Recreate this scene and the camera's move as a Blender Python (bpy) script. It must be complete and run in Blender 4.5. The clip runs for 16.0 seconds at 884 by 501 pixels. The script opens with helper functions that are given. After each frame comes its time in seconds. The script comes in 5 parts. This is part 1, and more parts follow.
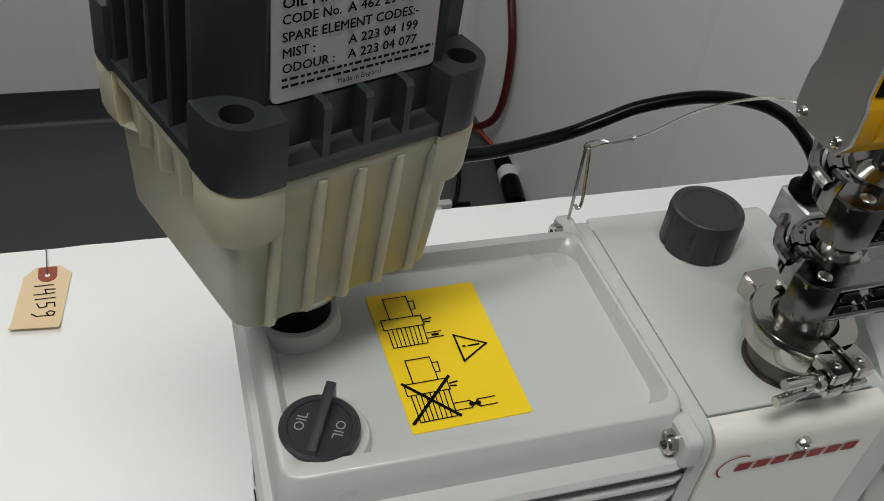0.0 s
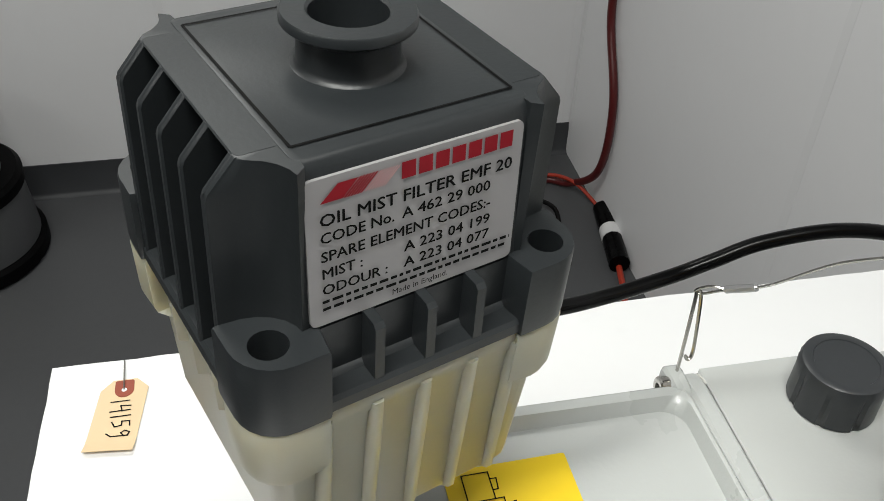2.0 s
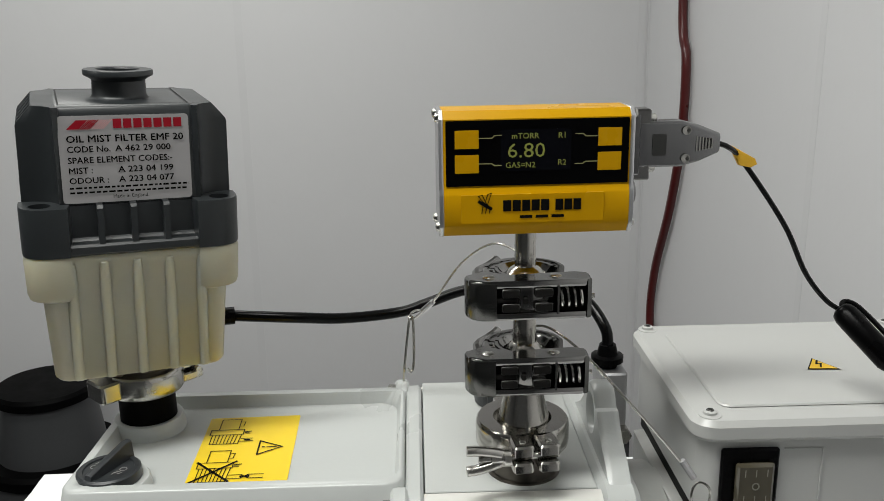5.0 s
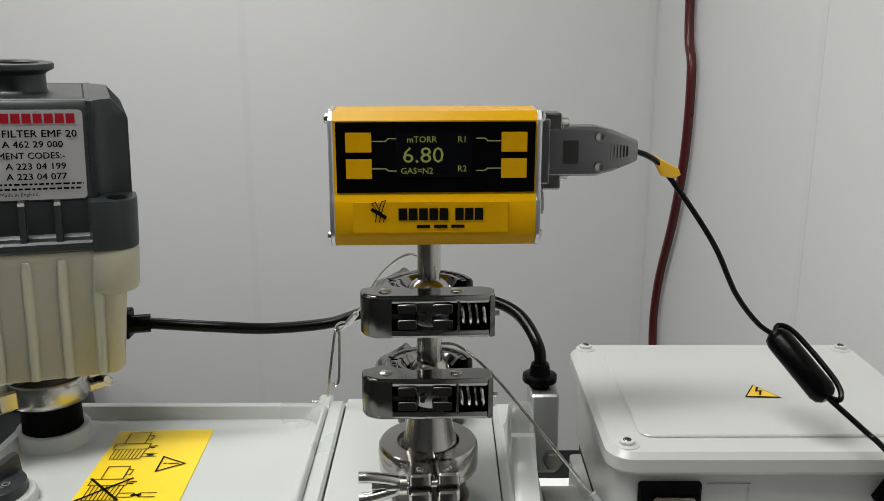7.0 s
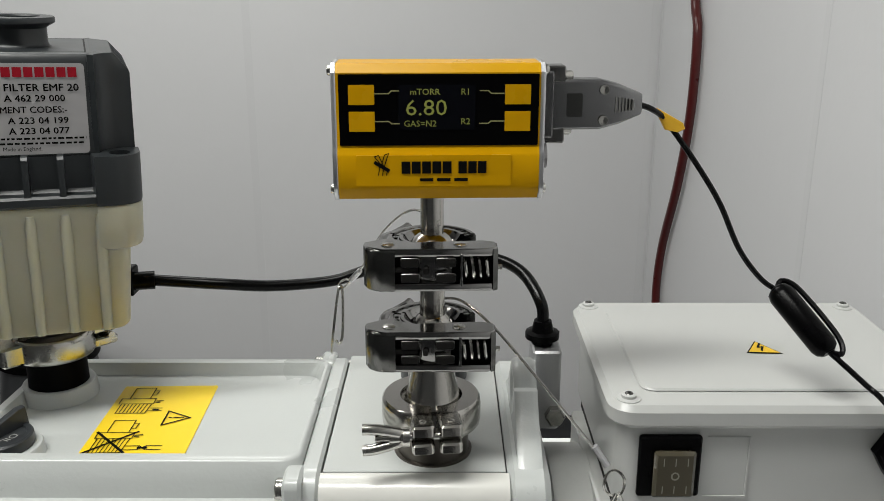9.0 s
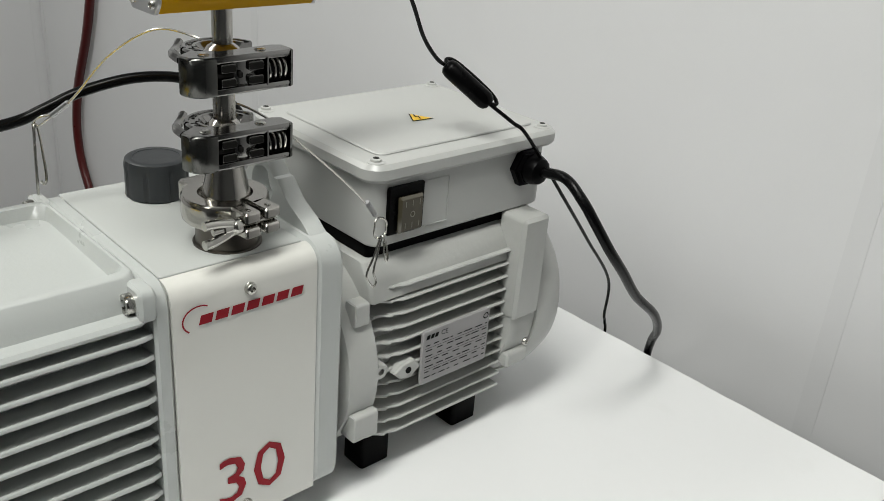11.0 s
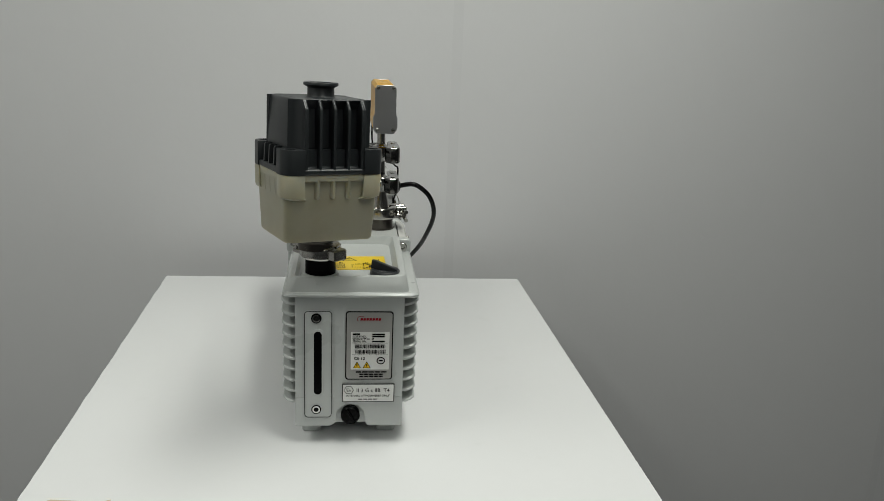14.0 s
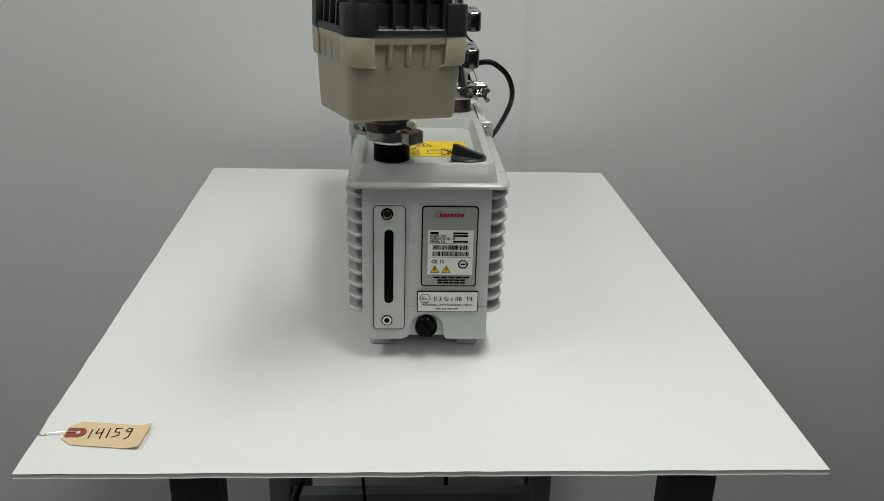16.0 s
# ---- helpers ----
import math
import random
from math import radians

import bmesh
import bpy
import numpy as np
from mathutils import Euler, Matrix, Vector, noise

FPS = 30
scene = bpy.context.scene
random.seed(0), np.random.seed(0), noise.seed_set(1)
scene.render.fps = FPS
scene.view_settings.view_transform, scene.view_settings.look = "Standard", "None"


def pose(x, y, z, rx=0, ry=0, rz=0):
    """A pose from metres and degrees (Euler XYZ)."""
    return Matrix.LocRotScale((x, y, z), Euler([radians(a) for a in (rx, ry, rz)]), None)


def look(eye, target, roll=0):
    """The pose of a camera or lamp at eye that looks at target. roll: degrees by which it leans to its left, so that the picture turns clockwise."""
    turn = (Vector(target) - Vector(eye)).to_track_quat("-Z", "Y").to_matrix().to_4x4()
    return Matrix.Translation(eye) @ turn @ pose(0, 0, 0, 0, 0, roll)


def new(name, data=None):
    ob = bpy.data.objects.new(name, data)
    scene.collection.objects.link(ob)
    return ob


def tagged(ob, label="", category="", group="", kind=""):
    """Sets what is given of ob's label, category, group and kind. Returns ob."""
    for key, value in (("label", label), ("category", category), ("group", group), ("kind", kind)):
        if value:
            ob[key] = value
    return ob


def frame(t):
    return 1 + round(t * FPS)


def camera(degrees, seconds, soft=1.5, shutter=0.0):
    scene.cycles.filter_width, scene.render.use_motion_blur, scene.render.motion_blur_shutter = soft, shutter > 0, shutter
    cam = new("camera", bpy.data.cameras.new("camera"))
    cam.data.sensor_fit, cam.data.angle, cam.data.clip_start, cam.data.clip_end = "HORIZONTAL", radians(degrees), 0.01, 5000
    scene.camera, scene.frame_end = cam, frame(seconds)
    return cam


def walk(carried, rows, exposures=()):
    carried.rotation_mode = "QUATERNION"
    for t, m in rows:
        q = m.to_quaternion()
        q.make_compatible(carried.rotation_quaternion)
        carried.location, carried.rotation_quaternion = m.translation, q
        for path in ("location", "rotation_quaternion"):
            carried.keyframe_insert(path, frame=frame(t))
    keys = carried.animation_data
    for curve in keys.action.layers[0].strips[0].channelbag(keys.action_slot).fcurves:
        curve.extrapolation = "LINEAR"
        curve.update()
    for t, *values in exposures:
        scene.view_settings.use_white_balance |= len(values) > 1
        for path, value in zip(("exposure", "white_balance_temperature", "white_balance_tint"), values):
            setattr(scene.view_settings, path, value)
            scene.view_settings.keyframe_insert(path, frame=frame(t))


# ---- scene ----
cam = camera(52.8, 16.0, soft=0.85)
PATH = [
    (0, (0.0123, -0.2910, 0.6189), (0.5574, 1.1146, -0.6954), 7.86),
    (0.5, (0.0179, -0.2486, 0.6372), (0.5173, 1.1856, -0.6642), 6.20),
    (1, (0.0280, -0.2139, 0.6423), (0.4791, 1.2487, -0.6450), 4.82),
    (1.5, (0.0431, -0.1982, 0.6323), (0.3889, 1.2926, -0.6554), 2.36),
    (2, (0.0457, -0.2021, 0.6296), (0.3769, 1.3106, -0.6360), 1.94),
    (2.5, (0.0442, -0.2123, 0.6300), (0.4017, 1.3183, -0.6068), 2.16),
    (3, (0.0151, -0.2482, 0.6079), (0.4562, 1.3203, -0.5519), 2.65),
    (3.5, (0.0487, -0.3518, 0.5890), (0.3626, 1.3466, -0.4196), -0.02),
    (4, (0.2006, -0.4756, 0.5555), (0.3244, 1.3516, -0.2483), -0.61),
    (4.5, (0.2437, -0.5443, 0.5667), (0.3486, 1.3453, -0.0803), -0.52),
    (5, (0.2739, -0.5554, 0.5455), (0.3288, 1.3721, 0.0148), -0.90),
    (5.2, (0.2993, -0.5506, 0.5462), (0.3072, 1.3826, 0.0340), -1.12),
    (7.3, (0.3510, -0.5189, 0.5377), (0.3498, 1.4128, 0.0193), -0.05),
    (7.5, (0.3518, -0.5210, 0.5379), (0.3506, 1.4112, 0.0217), -0.08),
    (8, (0.3508, -0.5233, 0.5385), (0.3573, 1.4101, 0.0266), -0.02),
    (8.5, (0.3509, -0.5246, 0.5371), (0.3589, 1.4038, 0.0071), 0.03),
    (9, (0.3499, -0.5218, 0.5303), (0.3401, 1.3903, -0.0561), -0.05),
    (9.5, (0.3733, -0.5488, 0.5167), (0.2861, 1.3331, -0.1547), -0.91),
    (10, (0.3523, -0.5841, 0.5162), (0.4852, 1.2563, -0.2552), 0.45),
    (10.2, (0.3089, -0.5852, 0.5170), (0.6930, 1.2046, -0.2884), 2.23),
    (12.3, (-0.4281, -0.1976, 0.5357), (1.3518, -0.0774, -0.3684), 2.15),
    (12.5, (-0.5011, -0.1206, 0.5600), (1.2908, -0.1363, -0.3280), 2.63),
    (13, (-0.7885, -0.0795, 0.5902), (1.0855, -0.2257, -0.0930), 3.54),
    (13.5, (-1.0266, -0.0664, 0.6003), (0.8818, -0.2533, 0.0319), 3.23),
    (14, (-1.1198, 0.0343, 0.6110), (0.7966, -0.1766, 0.0791), 2.31),
    (14.5, (-1.1315, 0.0642, 0.5997), (0.7899, -0.0901, 0.0664), 1.60),
    (15, (-1.1185, 0.0602, 0.5946), (0.8006, -0.0719, 0.0472), 1.42),
    (15.5, (-1.0869, 0.0200, 0.5852), (0.8258, -0.0333, 0.0030), 1.00),
    (16, (-0.9270, 0.0656, 0.5363), (0.9250, -0.0379, -0.2116), 1.61),
]
walk(cam, [(t, look(eye, target, roll)) for t, eye, target, roll in PATH],
     [(0, -0.66, 6550, 11), (0.5, -0.45, 6550, 11), (1.0, -0.25, 6550, 11), (1.5, 0.0, 6550, 11), (3.0, -0.05, 6550, 11), (3.5, -0.24, 6550, 11), (4.0, -0.33, 6550, 11), (4.5, -0.25, 6550, 11), (5.5, 0.0, 6550, 11), (9.0, 0.0, 6550, 11), (10.2, 0.02, 6550, 11), (12.3, -0.58, 6610, 7), (12.6, -0.70, 6610, 7), (16.0, -0.66, 6610, 7)])

# ---- world and light ----
world = bpy.data.worlds.new("room_ambient")
scene.world = world
world.use_nodes = True
world.node_tree.nodes["Background"].inputs[0].default_value = (0.9, 0.95, 1.0, 1)
world.node_tree.nodes["Background"].inputs[1].default_value = 0.02


def troffer(name, x, y, z, sx, sy, watts, colour=(0.985, 1.0, 0.955)):
    lamp = bpy.data.lights.new(name, "AREA")
    lamp.shape, lamp.size, lamp.size_y, lamp.energy, lamp.color = "RECTANGLE", sx, sy, watts, colour
    ob = new(name, lamp)
    ob.location = (x, y, z)
    return ob


CEIL = 1.72
troffer("ceiling_lamp", -0.22, -0.36, CEIL - 0.02, 1.1, 0.3, 29.5)
troffer("ceiling_lamp", -2.3, -0.6, CEIL - 0.02, 1.2, 0.3, 15)
troffer("ceiling_lamp", -0.5, 1.15, CEIL - 0.02, 1.2, 0.3, 19)


# ---- materials ----
def mat(name, colour, rough=0.5, metal=0.0, vary=0.06, scale=8.0, bump=0.0, bump_scale=200.0, spots=None, sss=0.0, coat=0.0, rvary=0.08, emit=0.0, sheen=0.5):
    m = bpy.data.materials.new(name)
    m.use_nodes = True
    nt = m.node_tree
    b = nt.nodes["Principled BSDF"]
    link = nt.links.new
    b.inputs["Metallic"].default_value = metal
    b.inputs["Coat Weight"].default_value = coat
    b.inputs["Specular IOR Level"].default_value = sheen
    geo = nt.nodes.new("ShaderNodeTexCoord")
    n1 = nt.nodes.new("ShaderNodeTexNoise")
    n1.inputs["Scale"].default_value, n1.inputs["Detail"].default_value = scale, 6
    link(geo.outputs["Object"], n1.inputs["Vector"])
    n2 = nt.nodes.new("ShaderNodeTexNoise")
    n2.inputs["Scale"].default_value, n2.inputs["Detail"].default_value = scale * 14, 3
    link(geo.outputs["Object"], n2.inputs["Vector"])
    mixn = nt.nodes.new("ShaderNodeMath")
    mixn.operation = "MULTIPLY_ADD"
    mixn.inputs[1].default_value = 0.35
    link(n2.outputs["Fac"], mixn.inputs[0])
    link(n1.outputs["Fac"], mixn.inputs[2])
    ramp = nt.nodes.new("ShaderNodeMapRange")
    ramp.inputs["From Min"].default_value, ramp.inputs["From Max"].default_value = 0.2, 1.15
    ramp.inputs["To Min"].default_value, ramp.inputs["To Max"].default_value = 1 - vary, 1 + vary
    link(mixn.outputs[0], ramp.inputs["Value"])
    mul = nt.nodes.new("ShaderNodeVectorMath")
    mul.operation = "SCALE"
    mul.inputs[0].default_value = colour
    link(ramp.outputs[0], mul.inputs["Scale"])
    out = mul.outputs[0]
    if spots:
        sc, lo, hi, amount = spots[1]
        n3 = nt.nodes.new("ShaderNodeTexNoise")
        n3.inputs["Scale"].default_value, n3.inputs["Detail"].default_value = sc, 4
        link(geo.outputs["Object"], n3.inputs["Vector"])
        r3 = nt.nodes.new("ShaderNodeMapRange")
        r3.inputs["From Min"].default_value, r3.inputs["From Max"].default_value = lo, hi
        r3.inputs["To Max"].default_value = amount
        link(n3.outputs["Fac"], r3.inputs["Value"])
        mx = nt.nodes.new("ShaderNodeMix")
        mx.data_type = "RGBA"
        link(r3.outputs[0], mx.inputs["Factor"])
        link(out, mx.inputs["A"])
        mx.inputs["B"].default_value = (*spots[0], 1)
        out = mx.outputs["Result"]
    link(out, b.inputs["Base Color"])
    rr_ = nt.nodes.new("ShaderNodeMapRange")
    rr_.inputs["From Min"].default_value, rr_.inputs["From Max"].default_value = 0.15, 0.85
    rr_.inputs["To Min"].default_value, rr_.inputs["To Max"].default_value = max(rough - rvary, 0.02), min(rough + rvary, 1)
    link(n1.outputs["Fac"], rr_.inputs["Value"])
    link(rr_.outputs[0], b.inputs["Roughness"])
    if sss:
        b.inputs["Subsurface Weight"].default_value = sss
        b.inputs["Subsurface Radius"].default_value = (0.018, 0.015, 0.010)
        b.inputs["Subsurface Scale"].default_value = 1.0
    if bump:
        n4 = nt.nodes.new("ShaderNodeTexNoise")
        n4.inputs["Scale"].default_value, n4.inputs["Detail"].default_value = bump_scale, 3
        link(geo.outputs["Object"], n4.inputs["Vector"])
        bp = nt.nodes.new("ShaderNodeBump")
        bp.inputs["Strength"].default_value, bp.inputs["Distance"].default_value = bump, 0.001
        link(n4.outputs["Fac"], bp.inputs["Height"])
        link(bp.outputs[0], b.inputs["Normal"])
    if emit:
        b.inputs["Emission Color"].default_value = (*colour, 1)
        b.inputs["Emission Strength"].default_value = emit
    return m


WALL = mat("wall_panel", (0.77, 0.77, 0.78), 0.45, vary=0.025, scale=1.3, bump=0.25, bump_scale=60)
# for the unseen walls: dark to lower fill light and dim metal reflections
DARKW = mat("wall_bounce_cut", (0.16, 0.165, 0.17), 0.6, vary=0.05, scale=2)
STRIP = mat("wall_strip", (0.75, 0.75, 0.76), 0.4, vary=0.03, scale=3)
CEILING = mat("ceiling_paint", (0.75, 0.75, 0.74), 0.8, vary=0.03, scale=2)
FLOOR = mat("floor_vinyl", (0.075, 0.077, 0.081), 0.5, sheen=0.3, vary=0.12, scale=5, bump=0.1, bump_scale=120, spots=((0.08, 0.08, 0.08), (9, 0.62, 0.75, 0.4)))
COVE = mat("cove_rubber", (0.040, 0.042, 0.046), 0.5, vary=0.08, scale=7)
BOARD = mat("board_white", (0.83, 0.835, 0.84), 0.5, vary=0.015, scale=3, bump=0.08, bump_scale=90, spots=((0.7, 0.7, 0.69), (14, 0.66, 0.8, 0.25)))
BENCH = mat("bench_dark", (0.035, 0.036, 0.04), 0.5, vary=0.15)
BENCHGREY = mat("bench_grey", (0.16, 0.17, 0.18), 0.5, vary=0.12)
PAINT = mat("pump_paint", (0.475, 0.493, 0.483), 0.3, vary=0.025, scale=10, bump=0.12, bump_scale=350, coat=0.15, spots=((0.42, 0.42, 0.40), (30, 0.68, 0.8, 0.35)))
PLATEP = mat("plate_paint", (0.465, 0.48, 0.468), 0.36, vary=0.02, scale=12, bump=0.08, bump_scale=400)
MOTORP = mat("motor_paint", (0.45, 0.455, 0.44), 0.33, vary=0.05, scale=14, bump=0.2, bump_scale=220, spots=((0.36, 0.35, 0.33), (26, 0.62, 0.78, 0.4)))
LIDP = mat("box_paint", (0.455, 0.46, 0.448), 0.30, vary=0.02, scale=10, rvary=0.0)
PANELW = mat("panel_white", (0.67, 0.665, 0.63), 0.2, vary=0.02, scale=10, coat=0.3)
DARKPL = mat("filter_plastic", (0.0185, 0.0216, 0.0235), 0.40, sheen=0.48, vary=0.10, scale=16, bump=0.06, bump_scale=500, spots=((0.045, 0.049, 0.053), (40, 0.66, 0.8, 0.3)))
CREAM = mat("cream_plastic", (0.44, 0.42, 0.315), 0.36, vary=0.08, scale=9, bump=0.12, bump_scale=150, sss=0.8, spots=((0.33, 0.24, 0.13), (13, 0.58, 0.80, 0.35)))
KNOBPL = mat("knob_plastic", (0.028, 0.031, 0.034), 0.38, sheen=0.4, vary=0.1, scale=20, bump=0.1)
BLACKPL = mat("black_plastic", (0.0016, 0.0016, 0.0018), 0.28, sheen=0.07, vary=0.15, scale=20)
RUBBER = mat("black_rubber", (0.0018, 0.0018, 0.002), 0.5, sheen=0.05, vary=0.2, scale=25)
CABLEM = mat("cable_black", (0.002, 0.002, 0.0022), 0.25, sheen=0.16, vary=0.2, scale=25)
STEEL = mat("brushed_steel", (0.42, 0.405, 0.38), 0.17, metal=1, vary=0.10, scale=40, bump=0.08, bump_scale=300)
CHROME = mat("polished_clamp", (0.24, 0.236, 0.23), 0.15, metal=1, vary=0.14, scale=40, bump=0.05, bump_scale=180)
LINKFACE = mat("link_faces", (0.016, 0.0155, 0.015), 0.6, sheen=0.0, metal=0, vary=0.15, scale=60)
GUN = mat("latch_links", (0.115, 0.115, 0.11), 0.24, metal=1, vary=0.15, scale=60)
SCREW = mat("screw_steel", (0.5, 0.49, 0.46), 0.25, metal=1, vary=0.15, scale=60)
ALU = mat("aluminium", (0.50, 0.50, 0.51), 0.36, metal=0.9, vary=0.06, scale=30, bump=0.1, bump_scale=400)
HOODM = mat("hood_metal", (0.203, 0.203, 0.206), 0.22, metal=0.9, vary=0.06, scale=50, bump=0.04, bump_scale=500)
BRONZE = mat("flange_steel", (0.13, 0.118, 0.105), 0.32, metal=1, vary=0.12, scale=40)
YELLOW = mat("sticker_yellow", (0.83, 0.58, 0.012), 0.4, vary=0.03, scale=15)
GAUGEY = mat("gauge_yellow", (0.56, 0.292, 0.002), 0.3, vary=0.04, scale=15, sheen=0.12)
FLAGY = mat("flag_yellow", (0.75, 0.42, 0.02), 0.5)
INK = mat("black_ink", (0.003, 0.003, 0.003), 0.5, sheen=0.08)
GREYINK = mat("grey_ink", (0.30, 0.30, 0.29), 0.5)
REDINK = mat("red_ink", (0.27, 0.005, 0.014), 0.45, sheen=0.2)
PINKINK = mat("pink_ink", (0.62, 0.30, 0.30), 0.45)
LABELW = mat("label_white", (0.32, 0.312, 0.315), 0.4, vary=0.02, scale=20)
LABELW2 = mat("label_paper", (0.74, 0.74, 0.72), 0.45, vary=0.02, scale=20)
SILVER = mat("label_silver", (0.36, 0.355, 0.34), 0.42, metal=0.3, vary=0.04, scale=30)
SCREEN = mat("gauge_face", (0.0012, 0.0012, 0.0015), 0.3, sheen=0.06, vary=0.1)
OLED = mat("display_black", (0.003, 0.0033, 0.005), 0.15, sheen=0.1, vary=0.05)
GLOW = mat("display_digits", (0.24, 0.26, 0.05), 0.5, emit=0.04)
LINE = mat("gauge_line", (0.27, 0.26, 0.11), 0.5)
PAPER = mat("manila_tag", (0.76, 0.58, 0.36), 0.7, vary=0.05, scale=25)
TAGRED = mat("tag_patch", (0.30, 0.07, 0.04), 0.7, vary=0.1, scale=40)
REDCAB = mat("red_cable", (0.085, 0.008, 0.008), 0.32, vary=0.1, scale=20)
ORANGE = mat("orange_wire", (0.36, 0.03, 0.012), 0.4)
WHITET = mat("white_tape", (0.7, 0.7, 0.7), 0.5)
STOOLG = mat("stool_grey", (0.055, 0.057, 0.06), 0.4, vary=0.1, scale=10)
DIMMARK = mat("switch_marks", (0.20, 0.19, 0.15), 0.5)
SMOKE = mat("switch_cover", (0.06, 0.052, 0.033), 0.12, vary=0.1, coat=0.6)
WARN = mat("warning_yellow", (0.80, 0.50, 0.01), 0.4)


# ---- building helpers ----
BASE = {}


def place(axis, u, v, a):
    return Vector((u, v, a)) if axis == "z" else Vector((a, u, v)) if axis == "x" else Vector((u, a, v))


def rr(u0, v0, u1, v1, r, n=4):
    """A rounded rectangle's outline."""
    r = max(min(r, (u1 - u0) / 2 - 1e-5, (v1 - v0) / 2 - 1e-5), 1e-5)
    pts = []
    for cu, cv, a0 in ((u1 - r, v1 - r, 0), (u0 + r, v1 - r, 90), (u0 + r, v0 + r, 180), (u1 - r, v0 + r, 270)):
        for i in range(n + 1):
            a = radians(a0 + 90 * i / n)
            pts.append((cu + r * math.cos(a), cv + r * math.sin(a)))
    return pts


def circle(cu, cv, r, n=24):
    return [(cu + r * math.cos(2 * math.pi * i / n), cv + r * math.sin(2 * math.pi * i / n)) for i in range(n)]


def loft(bm, rings, cap0=True, cap1=True):
    rows = [[bm.verts.new(p) for p in ring] for ring in rings]
    for a, b in zip(rows, rows[1:]):
        for i in range(len(a)):
            j = (i + 1) % len(a)
            bm.faces.new((a[i], a[j], b[j], b[i]))
    if cap0:
        bm.faces.new(rows[0][::-1])
    if cap1:
        bm.faces.new(rows[-1])
    return bm


def slab(bm, axis, u0, v0, u1, v1, a0, a1, r=0.0, bev=0.0, n=4, taper=0.0):
    """A rounded-corner block along an axis, with softened rims; taper: how much each side draws in by a1."""
    if r <= 0:
        r, n = 1e-4, 1
    rings = []
    for a, s, k in ((a0, bev, 0), (a0 + bev, 0, 0), (a1 - bev, 0, 1), (a1, bev, 1)):
        d = s + taper * k
        rings.append([place(axis, u, v, a) for u, v in rr(u0 + d, v0 + d, u1 - d, v1 - d, max(r - s, 1e-4), n)])
    if bev <= 0:
        rings = [rings[0], rings[3]]
    return loft(bm, rings)


def prism(bm, axis, pts, a0, a1, bev=0.0):
    cu, cv = sum(p[0] for p in pts) / len(pts), sum(p[1] for p in pts) / len(pts)
    def shrink(s):
        q = []
        for u, v in pts:
            d = math.hypot(u - cu, v - cv) or 1
            q.append((u - (u - cu) / d * s, v - (v - cv) / d * s))
        return q
    if bev <= 0:
        return loft(bm, [[place(axis, u, v, a) for u, v in pts] for a in (a0, a1)])
    return loft(bm, [[place(axis, u, v, a) for u, v in shrink(s)] for a, s in ((a0, bev), (a0 + bev, 0), (a1 - bev, 0), (a1, bev))])


def lathe(bm, c, axis, prof, seg=32, cap0=True, cap1=True):
    """A turned body: prof holds (radius, height along the axis from c)."""
    base = {"x": (1, 2, 0), "y": (0, 2, 1), "z": (0, 1, 2)}[axis]
    rings = []
    for r, a in prof:
        ring = []
        for i in range(seg):
            t = 2 * math.pi * i / seg
            p = [0, 0, 0]
            p[base[0]], p[base[1]], p[base[2]] = c[base[0]] + max(r, 1e-5) * math.cos(t), c[base[1]] + max(r, 1e-5) * math.sin(t), c[base[2]] + a
            ring.append(Vector(p))
        rings.append(ring)
    return loft(bm, rings, cap0, cap1)


def smooth_path(pts, sub=8):
    p = [Vector(q) for q in pts]
    p = [2 * p[0] - p[1]] + p + [2 * p[-1] - p[-2]]
    out = []
    for i in range(1, len(p) - 2):
        for k in range(sub):
            t = k / sub
            a, b, c, d = p[i - 1], p[i], p[i + 1], p[i + 2]
            out.append(0.5 * ((2 * b) + (c - a) * t + (2 * a - 5 * b + 4 * c - d) * t * t + (3 * b - a - 3 * c + d) * t ** 3))
    return out + [p[-2]]


def tube(bm, pts, r, n=8, sub=8, closed_ends=True):
    path = smooth_path(pts, sub) if sub > 1 else [Vector(q) for q in pts]
    rings, side = [], None
    for i, p in enumerate(path):
        d = (path[min(i + 1, len(path) - 1)] - path[max(i - 1, 0)]).normalized()
        if side is None:
            side = d.cross(Vector((0.31, 0.17, 0.93))).normalized()
        side = (side - d * side.dot(d)).normalized()
        up = d.cross(side)
        rings.append([p + r * (side * math.cos(2 * math.pi * k / n) + up * math.sin(2 * math.pi * k / n)) for k in range(n)])
    return loft(bm, rings, closed_ends, closed_ends)


def thing(name, label, category, base=(0, 0, 0), m=None, group="", kind=""):
    """An empty at a thing's base. With m its parts are built in its own frame; without, in the room's."""
    ob = new(name)
    ob.empty_display_size = 0.02
    if m is None:
        ob.location = base
        BASE[ob.name] = Vector(base)
    else:
        ob.matrix_basis = m
        BASE[ob.name] = Vector((0, 0, 0))
    return tagged(ob, label, category, group, kind)


def mesh_of(name, bm, material, shift=None, angle=38):
    if shift is not None:
        bmesh.ops.translate(bm, verts=bm.verts, vec=-shift)
    bmesh.ops.recalc_face_normals(bm, faces=bm.faces)
    me = bpy.data.meshes.new(name)
    bm.to_mesh(me)
    bm.free()
    for p in me.polygons:
        p.use_smooth = True
    me.set_sharp_from_angle(angle=radians(angle))
    me.materials.append(material)
    return me


def part(name, bm, material, parent, label="", angle=38):
    base = BASE[parent.name]
    ob = new(name, mesh_of(name, bm, material, base, angle))
    ob.parent = parent
    BASE[ob.name] = base
    if name in ("print", "brand_mark", "lettering", "writing", "reading", "marks", "lead_lines", "raised_marks"):
        ob["kind"] = "stuff"
    return tagged(ob, label) if label else ob


